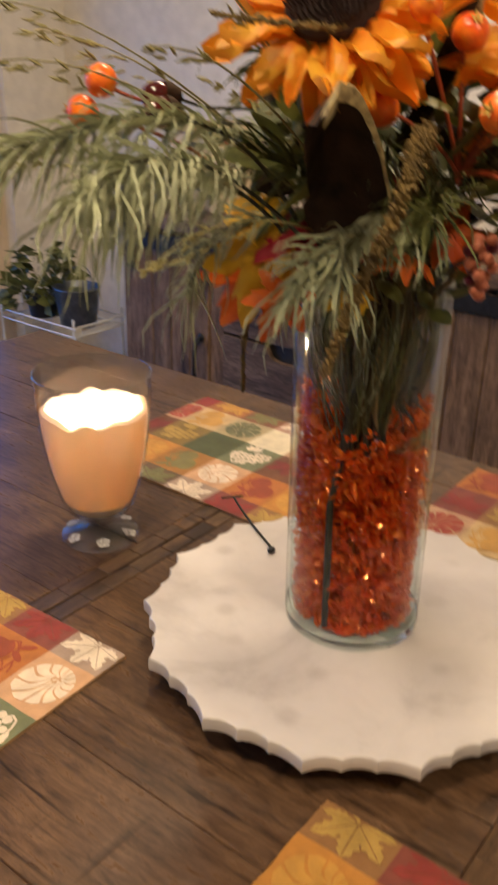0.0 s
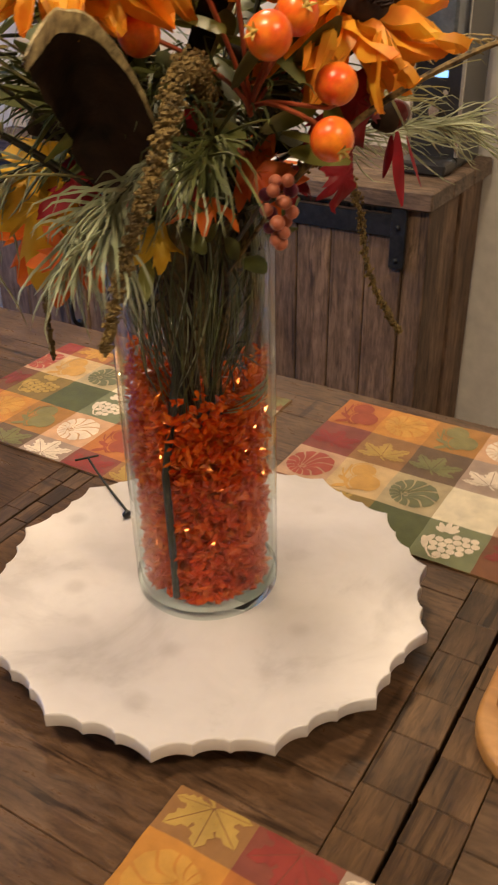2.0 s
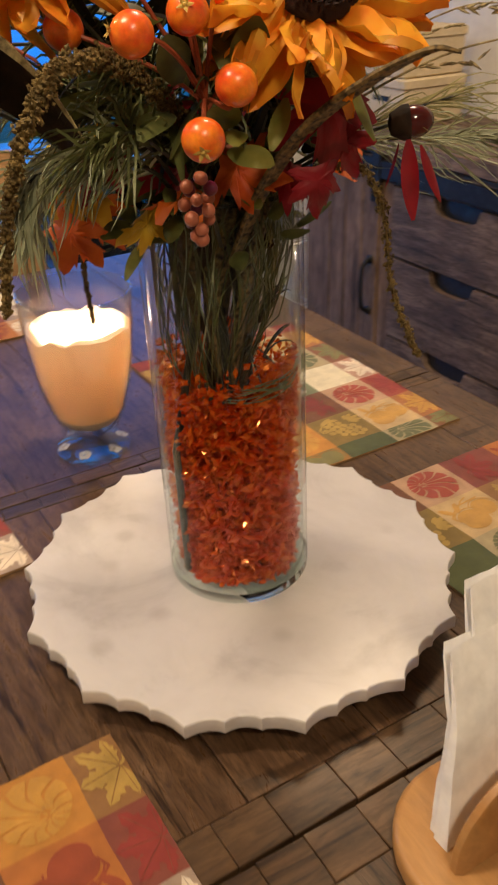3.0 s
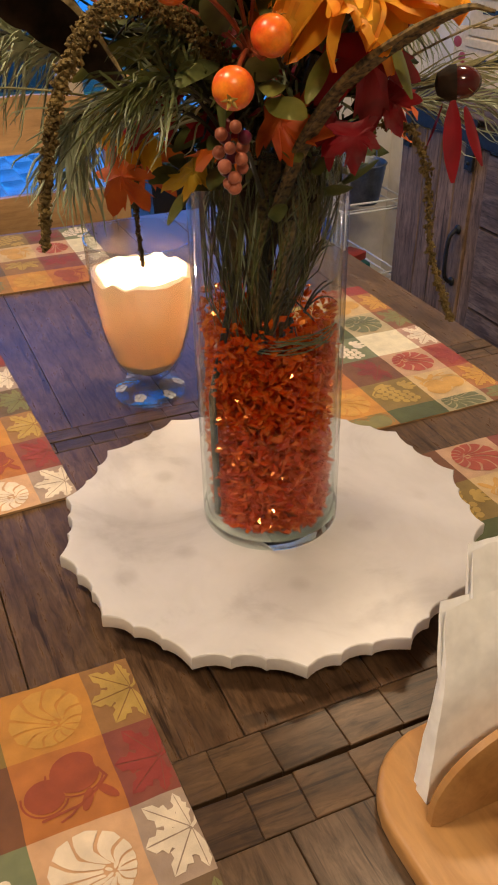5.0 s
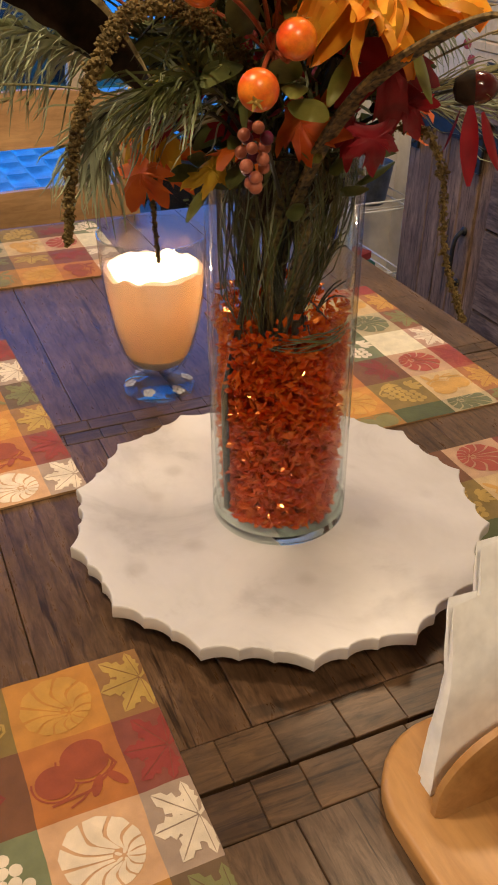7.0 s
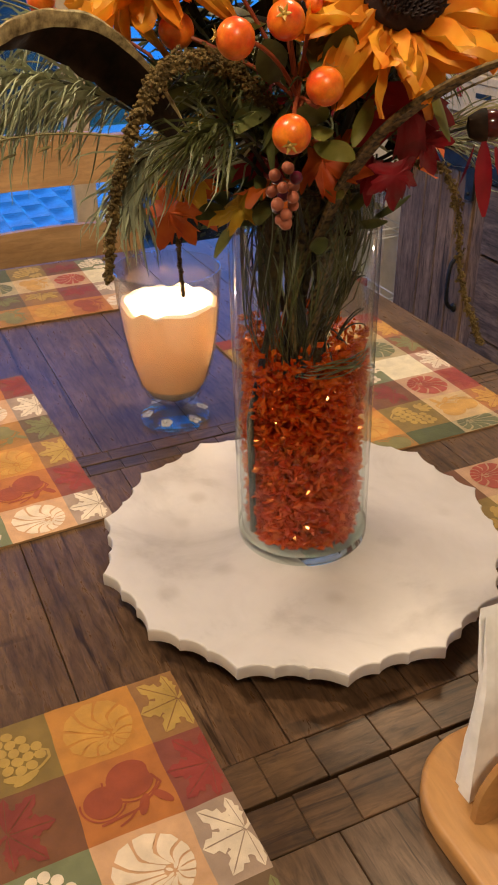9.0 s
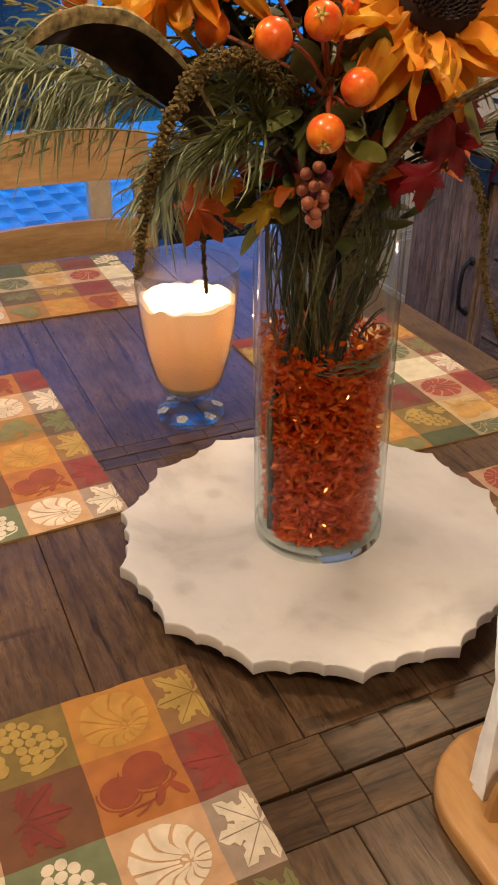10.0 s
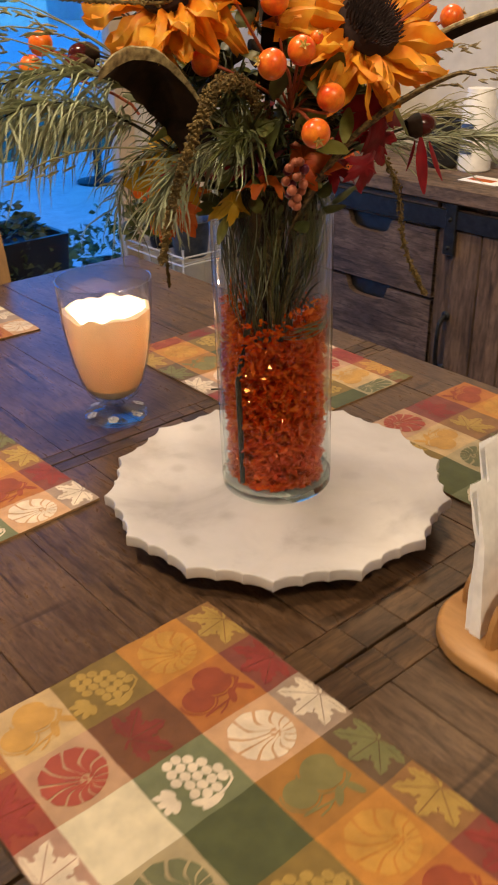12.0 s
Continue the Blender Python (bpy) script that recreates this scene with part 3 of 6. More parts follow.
def drawer_front(x0, x1, z0, z1):
    """Drawer board with a shallow scooped finger cut in the middle of the top edge."""
    m = Mesh()
    xs = [x0 + (x1 - x0) * i / 40 for i in range(41)]
    top = [z1 - 0.045 * max(0.0, 1 - (abs(x - (x0 + x1) / 2) / 0.085) ** 4) ** 0.5 for x in xs]
    o = side.location
    for y in (CY0 - 0.002, CY0 + 0.018):
        m.v += [(x - o.x, y - o.y, z0 - o.z) for x in xs] + [(x - o.x, y - o.y, t - o.z) for x, t in zip(xs, top)]
    n = 41
    for i in range(40):
        for q in ((i, i + 1, n + i + 1, n + i), (2 * n + i + 1, 2 * n + i, 3 * n + i, 3 * n + i + 1), (n + i, n + i + 1, 3 * n + i + 1, 3 * n + i), (i + 1, i, 2 * n + i, 2 * n + i + 1)):
            m.f.append(q)
            m.m.append(0)
    return m


# Black panel: the shade behind the finger cuts, put in as colour.
part("drawer_recess", cab((-1.18, CY0 + 0.021, 0.09), (-0.69, CY0 + 0.029, CTOP - 0.07)), BLACK, side)
for z0, z1 in ((0.61, 0.8), (0.37, 0.6), (0.1, 0.36)):
    part("drawer", drawer_front(-1.178, -0.69, z0, z1), OLD_X, side, "wide wooden drawer with scooped finger cut")
part("frieze", cab((-1.178, CY0 + 0.0, 0.803), (-0.69, CY0 + 0.02, CTOP - 0.047)), OLD_X, side)

# things on the sideboard
mach = thing("coffee_machine", (-0.295, 1.43, CTOP), "tall black and chrome coffee machine standing on the sideboard", "coffee machine")
part("body", Mesh().box((-0.06, -0.03, 0), (0.06, 0.14, 0.42), 0.008), BLACK, mach)
part("base", Mesh().box((-0.062, -0.11, 0), (0.062, -0.03, 0.03), 0.006), BLACK, mach)
for sx in (-0.058, 0.058):
    part("side_strip", Mesh().box((sx - 0.004, -0.036, 0.03), (sx + 0.004, -0.03, 0.42), 0.001), CHROME, mach, "chrome strip")
part("hood", Mesh().box((-0.055, -0.1, 0.26), (0.055, -0.028, 0.42), 0.008), STEEL, mach)
dial = part("knob", Mesh().lathe([(0, 0), (0.014, 0), (0.014, 0.016), (0.011, 0.019), (0, 0.019)], 20), CHROME, mach, "chrome dial", at=pose(0, -0.03, 0.13, 90))
for bz in (0.09, 0.17):
    part("button", Mesh().lathe([(0, 0), (0.006, 0), (0.006, 0.008), (0, 0.008)], 12), CHROME, mach, at=pose(0.022, -0.03, bz, 90))
lcd_m, lcd_nt, lcd_b = shader("blue_display", 0.3)
lcd_b.inputs["Emission Color"].default_value = (0.1, 0.45, 1.0, 1)
lcd_b.inputs["Emission Strength"].default_value = 1.6
part("display", Mesh().box((-0.018, -0.0325, 0.2), (0.022, -0.0305, 0.215), 0.0004), lcd_m, mach, "small lit blue display")

jar = thing("canister", (-0.735, 1.4, CTOP), "white plastic canister with grey printed panel on the sideboard", "canister")
part("body", Mesh().lathe([(0.04, 0), (0.045, 0.005), (0.045, 0.18), (0.036, 0.2), (0.036, 0.215), (0, 0.215)], 32), NAPKIN, jar)
for i in range(4):
    part("print_bar", Mesh().box((-0.02, -0.0462, 0.05 + i * 0.022), (0.02, -0.0448, 0.062 + i * 0.022), 0.0003), STEEL, jar)
pot = thing("mug", (-0.83, 1.38, CTOP), "round black ceramic mug on the sideboard", "mug")
part("cup", Mesh().lathe([(0.035, 0), (0.045, 0.01), (0.05, 0.07), (0.046, 0.13), (0.042, 0.13), (0.044, 0.07), (0.036, 0.012), (0, 0.012)], 32), BLACK, pot)
part("handle", Mesh().tube(spline([(0.046, 0, 0.11), (0.075, 0, 0.1), (0.075, 0, 0.05), (0.046, 0, 0.035)], 5), 0.006, 8), BLACK, pot)
tin = thing("card", (-0.62, 1.3, CTOP + 0.0005), "small flat card with orange print lying on the sideboard", "card")
part("sheet", Mesh().box((-0.06, -0.04, 0), (0.06, 0.04, 0.002), 0.0005), NAPKIN, tin)
part("print_bar", Mesh().box((-0.045, -0.02, 0.002), (0.03, 0.01, 0.0026), 0.0002), ORLEAF, tin)
for i, (bx, bz, bw) in enumerate(((-1.385, 0.0, 0.2), (-1.39, 0.125, 0.19))):
    bxs = thing("storage_box", (bx, 1.41, CTOP + bz), "cream storage box with dark slot, stacked on the sideboard", "box", "stacked boxes")
    part("body", Mesh().box((-bw / 2, -0.1, 0), (bw / 2, 0.12, 0.112), 0.004), CREAM_BOX, bxs)
    part("lid", Mesh().box((-bw / 2 - 0.004, -0.104, 0.096), (bw / 2 + 0.004, 0.124, 0.123), 0.004), CREAM_BOX, bxs)
    part("slot", Mesh().box((-0.035, -0.1015, 0.06), (0.035, -0.0985, 0.074), 0.001), BLACK, bxs, "dark slot handle")

tinb = thing("patterned_tin", (-1.535, 1.4, CTOP), "cream tin with red oval pattern on the sideboard", "tin")
part("body", Mesh().box((-0.05, -0.06, 0), (0.05, 0.06, 0.14), 0.006), CREAM_BOX, tinb)
for k in range(3):
    part("red_oval", Mesh().ball((0, 0, 0), 0.02, 16, 8, (1, 0.08, 0.75)), REDCARD, tinb, at=Matrix.Translation((-0.03 + 0.03 * k, -0.06, 0.1 - 0.04 * (k % 2))))

# white wire stand beside the sideboard
rack = thing("wire_stand", (-1.94, 1.22, -0.012), "white wire shelf stand holding a bucket and boxes", "shelf stand")
for sx in (-0.19, 0.19):
    for sy in (-0.11, 0.11):
        part("upright", Mesh().tube([(sx, sy, 0), (sx, sy, 0.56)], 0.0045, 8), WHITE_WIRE, rack)
for zz in (0.03, 0.24, 0.27, 0.5, 0.53):
    ring = spline([(-0.19, -0.09, zz), (-0.17, -0.11, zz), (0.17, -0.11, zz), (0.19, -0.09, zz), (0.19, 0.09, zz), (0.17, 0.11, zz), (-0.17, 0.11, zz), (-0.19, 0.09, zz), (-0.19, -0.09, zz)], 3)
    part("rail", Mesh().tube(ring, 0.0035, 8), WHITE_WIRE, rack)
for zz in (0.03, 0.24, 0.5):
    for k in range(7):
        x = -0.165 + k * 0.055
        part("wire", Mesh().tube([(x, -0.11, zz), (x, 0.11, zz)], 0.002, 6), WHITE_WIRE, rack)
for sx in (0.1, 0.13, 0.16):
    part("wire", Mesh().tube([(sx, -0.11, 0.03), (sx, -0.11, 0.5)], 0.002, 6), WHITE_WIRE, rack)
bucket = thing("bucket", (-1.85, 1.22, 0.492), "grey metal bucket with wire handle on the stand", "bucket")
part("pail", Mesh().lathe([(0.06, 0), (0.062, 0.003), (0.08, 0.13), (0.083, 0.133), (0.08, 0.136), (0.076, 0.13), (0.058, 0.006), (0, 0.006)], 32), STEEL, bucket)
part("handle", Mesh().tube(spline([(-0.079, 0, 0.12), (-0.05, 0.02, 0.18), (0, 0.03, 0.2), (0.05, 0.02, 0.18), (0.079, 0, 0.12)], 5), 0.0022, 6), STEEL, bucket)
green = thing("potted_plant", (-2.03, 1.22, 0.492), "small dark potted plant with thin leaves on the stand", "plant")
part("pot", Mesh().lathe([(0.05, 0), (0.065, 0.08), (0.06, 0.08), (0.05, 0.06), (0, 0.06)], 24), BLACK, green)
part("foliage", bush(160, 0.13, 0.2, 0.06, 0.06), DARKGREEN, green, at=Matrix.Translation((0, 0, 0.06)))
for k, (bx, by, s, mt, lab) in enumerate(((-1.84, 1.2, (0.09, 0.09, 0.055), TEAL, "small teal box"), (-1.93, 1.21, (0.07, 0.08, 0.05), TEAL, "small green box"), (-1.85, 1.2, (0.075, 0.07, 0.03), REDCARD, "small red box"))):
    z = 0.232 if k < 2 else 0.2875
    b = solid("box", Mesh().box((-s[0] / 2, -s[1] / 2, 0), (s[0] / 2, s[1] / 2, s[2]), 0.003), mt, lab + " lying on the wire stand", "box", (bx, by, z), group="boxes on the stand")
    b.rotation_euler.z = 0.2 * k
blue = solid("bottle", Mesh().lathe([(0.022, 0), (0.024, 0.005), (0.024, 0.12), (0.012, 0.14), (0.012, 0.16), (0, 0.16)], 20), plain("blue_plastic", (0.01, 0.05, 0.3), (0.015, 0.07, 0.36), 20, 0.35, 0.05), "blue plastic bottle standing on the wire stand", "bottle", (-2.0, 1.18, 0.232))

# ---------------------------------------------------------------- chair at the table's end
chair = thing("dining_chair", (-1.33, 0.02, -0.012), "light wooden ladder-back dining chair at the table's end", "chair")
for sy in (-1, 1):
    y = sy * 0.205
    pts = [(0.03, y * 0.95, 0.0), (0.0, y, 0.46), (-0.01, y, 0.75), (-0.045, y * 0.97, 1.0)]
    m = Mesh()
    v, q = [], []
    for x, yy, z in spline(pts, 5):
        v += [(x - 0.016, yy - 0.022, z), (x + 0.016, yy - 0.022, z), (x + 0.016, yy + 0.022, z), (x - 0.016, yy + 0.022, z)]
    k = len(v) // 4
    for i in range(k - 1):
        for j in range(4):
            l = (j + 1) % 4
            q.append((i * 4 + j, i * 4 + l, i * 4 + 4 + l, i * 4 + 4 + j))
    q += [(3, 2, 1, 0), (k * 4 - 4, k * 4 - 3, k * 4 - 2, k * 4 - 1)]
    part("back_post", m.add(v, q), PINE_Z, chair, smooth=False)
    part("leg", Mesh().box((0.4, y - 0.02, 0), (0.44, y + 0.02, 0.44), 0.004), PINE_Z, chair)
    part("seat_rail", Mesh().box((0.017, y - 0.012, 0.38), (0.4, y + 0.012, 0.44), 0.003), PINE, chair)


def slat(z0, z1, bow, arch, lean):
    m = Mesh()
    v, q = [], []
    n = 24
    for i in range(n + 1):
        u = 2 * i / n - 1
        y, x = u * 0.186, -bow * (1 - u * u)
        for dx, z in ((-0.009, z0), (0.009, z0), (0.009, z1 + arch * (1 - u * u)), (-0.009, z1 + arch * (1 - u * u))):
            v.append((x + dx - lean * z, y, z))
    for i in range(n):
        for j in range(4):
            l = (j + 1) % 4
            q.append((i * 4 + j, i * 4 + l, i * 4 + 4 + l, i * 4 + 4 + j))
    q += [(3, 2, 1, 0), (n * 4, n * 4 + 1, n * 4 + 2, n * 4 + 3)]
    return m.add(v, q)


part("slat", slat(0.895, 1.0, 0.012, 0.02, 0.03), PINE, chair)
part("slat", slat(0.72, 0.8, 0.012, 0.004, 0.015), PINE, chair)
part("slat", slat(0.56, 0.63, 0.012, 0.004, 0.008), PINE, chair)
part("seat", Mesh().box((0.01, -0.23, 0.44), (0.46, 0.23, 0.465), 0.008), PINE, chair)
part("stretcher", Mesh().box((0.39, -0.19, 0.2), (0.41, 0.19, 0.23), 0.003), PINE, chair)

# ---------------------------------------------------------------- dining table
TX0, TX1, TY0, TY1, TZ = -1.22, 1.2, -0.58, 0.56, 0.75
table = thing("dining_table", (0, 0, -0.012), "large dark rustic wooden plank dining table", "table")
part("underframe", Mesh().box((TX0 + 0.08, TY0 + 0.08, 0.64), (TX1 - 0.08, TY1 - 0.08, TZ - 0.026), 0.004), OLD_X, table)
for x in (TX0 + 0.2, TX1 - 0.2):
    for y in (TY0 + 0.12, TY1 - 0.12):
        part("leg", Mesh().box((x - 0.05, y - 0.05, 0), (x + 0.05, y + 0.05, 0.65), 0.006), OLD, table)

# ---------------------------------------------------------------- placemats
ROWS_C = [(0.2, 0.085, 0.055), (0.62, 0.24, 0.035), (0.085, 0.095, 0.03), (0.72, 0.55, 0.32), (0.36, 0.09, 0.045)]
COLS_C = [(0.55, 0.29, 0.05), (0.36, 0.035, 0.02), (0.78, 0.66, 0.5), (0.1, 0.12, 0.04)]
ROW_W = [0.046, 0.083, 0.083, 0.078, 0.042]
COL_W = [0.078, 0.079, 0.078, 0.078, 0.078, 0.074]
cloth_cache = {}


def cloth(colour, name="woven_cotton"):
    key = tuple(round(c, 3) for c in colour)
    if key not in cloth_cache:
        m, nt, b = shader(name, 0.85, Sheen_Weight=0.15)
        v = coords(nt)
        n = noise_tex(nt, v, 40, 3)
        w1 = node(nt, "ShaderNodeTexWave", Scale=420.0, Distortion=1.0)
        nt.links.new(v, w1.inputs["Vector"])
        col = mix(nt, ramp(nt, n, [(0.3, tuple(c * 0.82 for c in colour)), (0.7, tuple(min(1, c * 1.12) for c in colour))]),
                  ramp(nt, w1.outputs["Fac"], [(0.0, (0.8,) * 3), (1.0, (1.05,) * 3)]), 0.6, "MULTIPLY")
        nt.links.new(col, b.inputs["Base Color"])
        bump(nt, b, noise_tex(nt, v, 260, 2), 0.3, 0.0008)
        cloth_cache[key] = m
    return cloth_cache[key]


def poly(m, pts, z=0.0, mi=0):
    n = len(pts)
    cx, cy = sum(p[0] for p in pts) / n, sum(p[1] for p in pts) / n
    m.add([(cx, cy, z)] + [(x, y, z) for x, y in pts], [(0, 1 + i, 1 + (i + 1) % n) for i in range(n)], mi)


def ellipse(m, cx, cy, a, b, rot=0.0, z=0.0, n=16):
    c, s = math.cos(rot), math.sin(rot)
    poly(m, [(cx + a * math.cos(t) * c - b * math.sin(t) * s, cy + a * math.cos(t) * s + b * math.sin(t) * c) for t in (2 * math.pi * i / n for i in range(n))], z)


def stroke(m, pts, w, z=0.0):
    v, q = [], []
    for i, (x, y) in enumerate(pts):
        x0, y0 = pts[max(i - 1, 0)]
        x1, y1 = pts[min(i + 1, len(pts) - 1)]
        l = math.hypot(x1 - x0, y1 - y0) or 1
        nx, ny = -(y1 - y0) / l * w / 2, (x1 - x0) / l * w / 2
        v += [(x + nx, y + ny, z), (x - nx, y - ny, z)]
    for i in range(len(pts) - 1):
        q.append((2 * i, 2 * i + 1, 2 * i + 3, 2 * i + 2))
    m.add(v, q)


def leaf_outline(r, lobes=5):
    """Maple-like outline about the stalk's end."""
    pts = []
    for k in range(lobes):
        a = radians(-110 + 220 * k / (lobes - 1)) + math.pi / 2
        L = r * (1.0 - 0.34 * abs(k - (lobes - 1) / 2) / ((lobes - 1) / 2))
        for da, f in ((-0.44, 0.5), (-0.3, 0.78), (-0.24, 0.7), (-0.1, 0.9), (0.0, 1.0), (0.1, 0.9), (0.24, 0.7), (0.3, 0.78), (0.44, 0.5)):
            pts.append((L * f * math.cos(a + da), L * f * math.sin(a + da)))
    return [(-0.02 * r, -0.2 * r)] + [(0.02 * r, -0.2 * r)] + pts


def motif_leaf():
    """Broad serrated leaf that fans from the cloth's edge, woven in pieces with the ground showing as veins."""
    m = Mesh()
    R = 0.041
    half = [(0.04, 0.012), (0.2, 0.1), (0.34, 0.14), (0.42, 0.27), (0.5, 0.17), (0.62, 0.25), (0.7, 0.13), (0.82, 0.16), (1.0, 0.0), (0.85, 0.014)]
    for ang, L in ((-88, 0.7), (-44, 0.98), (0, 1.0), (42, 0.95), (86, 0.74)):
        a = radians(ang) + math.pi / 2
        for sgn in (-1, 1):
            k = 1.0 if sgn > 0 else 0.86
            poly(m, [(1.22 * R * L * (x * math.cos(a) - y * k * sgn * math.sin(a)), R * L * (x * math.sin(a) + y * k * sgn * math.cos(a)) - 0.017) for x, y in half])
    stroke(m, [(0, -0.017), (0.003, -0.022), (0.008, -0.026)], 0.003)
    return m


def motif_pumpkin():
    """Round pumpkin: broad ribs that fan from the stalk, with thin gaps of ground between them."""
    m = Mesh()
    px, py, A, B = 0.012, 0.011, 0.034, 0.03

    def reach(t):
        r = 0.0
        while ((px + r * math.cos(t)) / A) ** 2 + ((py + r * math.sin(t)) / B) ** 2 < 1 and r < 0.06:
            r += 0.0006
        return r

    n = 13

    def edge(t, u):
        """Point along a rib's side, bowed away from the pumpkin's long axis."""
        r = reach(t)
        qx, qy = px + r * math.cos(t), py + r * math.sin(t)
        bow = 0.26 * math.sin(t + 0.35 + math.pi / 2) * r * math.sin(math.pi * u)
        f = 0.17 + 0.81 * u
        x = px + (qx - px) * f + bow * math.sin(t) * 0.8
        y = py + (qy - py) * f - bow * math.cos(t) * 0.8
        k = math.hypot(x / A, y / B)
        return (x / k, y / k) if k > 1 else (x, y)

    for k in range(n):
        t0, t1 = 2 * math.pi * k / n, 2 * math.pi * (k + 1) / n
        out, back = [], []
        for i in range(7):
            u = i / 6
            g = 0.04 + 0.03 * (1 - u)
            out.append(edge(t0 + g, u * 0.97))
            back.append(edge(t1 - g, u * 0.97))
        poly(m, out + [edge((t0 + t1) / 2, 1.0)] + back[::-1])
    for k in range(5):
        a = k * 1.2566
        ellipse(m, px + 0.0045 * math.cos(a), py + 0.0045 * math.sin(a), 0.003, 0.0014, a, 0, 8)
    return m


def motif_grapes():
    """Bunch of close oval grapes with a lobed leaf below and a curled stalk."""
    m = Mesh()
    for row, (n, off) in enumerate(((2, 0.004), (4, 0.001), (5, -0.003), (5, -0.008), (3, -0.016))):
        for k in range(n):
            ellipse(m, (k - (n - 1) / 2) * 0.0108 + off, 0.024 - row * 0.0094, 0.0056, 0.0048, 0.5 * math.sin(k * 2 + row), 0, 10)
    for d, L in ((-0.9, 0.011), (-0.45, 0.015), (0.0, 0.017), (0.5, 0.014), (1.0, 0.01)):
        ellipse(m, 0.01 + L * math.sin(d), -0.019 - 0.7 * L * math.cos(d), 0.0038, L * 0.7, d, 0, 10)
    for d in (-0.5, 0.3):
        ellipse(m, 0.028 + 0.003 * d, 0.004 + 0.008 * d, 0.0045, 0.012, d, 0, 10)
    stroke(m, [(0.004, 0.026), (0.008, 0.031), (0.016, 0.03), (0.022, 0.022), (0.026, 0.012)], 0.0026)
    return m


def motif_apple():
    """Two filled fruits, one before the other, with a leafy stalk."""
    m = Mesh()
    n = 26
    for cx, cy, r in ((-0.01, 0.01, 0.0205), (0.001, -0.017, 0.0165)):
        heart = [(cx + r * math.cos(t) * (1 - 0.16 * max(0.0, math.sin(t)) ** 6), cy + r * (0.95 * math.sin(t) - 0.2 * math.exp(-(((t - math.pi / 2) / 0.35) ** 2)))) for t in (2 * math.pi * i / n for i in range(n))]
        poly(m, heart)
        stroke(m, [(cx + (x - cx) * 1.16, cy + (y - cy) * 1.16) for x, y in heart[18:26] + heart[:5]], 0.0016)
    for s, e in ((-1, 0.031), (1, 0.027)):
        ellipse(m, 0.02, 0.018 + 0.008 * s, 0.011, 0.004, 0.5 * s, 0, 12)
    stroke(m, [(-0.006, 0.026), (0.006, 0.03), (0.014, 0.02), (0.022, 0.004), (0.022, -0.026)], 0.0024)
    stroke(m, [(0.021, 0.004), (0.027, -0.004), (0.03, -0.014)], 0.002)
    return m


MOTIF = {"leaf": motif_leaf(), "pumpkin": motif_pumpkin(), "grapes": motif_grapes(), "apple": motif_apple()}
PLAN = [["leaf"] * 4, ["pumpkin", "apple", "pumpkin", "apple"], ["grapes", "leaf", "grapes", ""], ["apple", "pumpkin", "", "pumpkin"], ["leaf"] * 4]
motif_data = {}


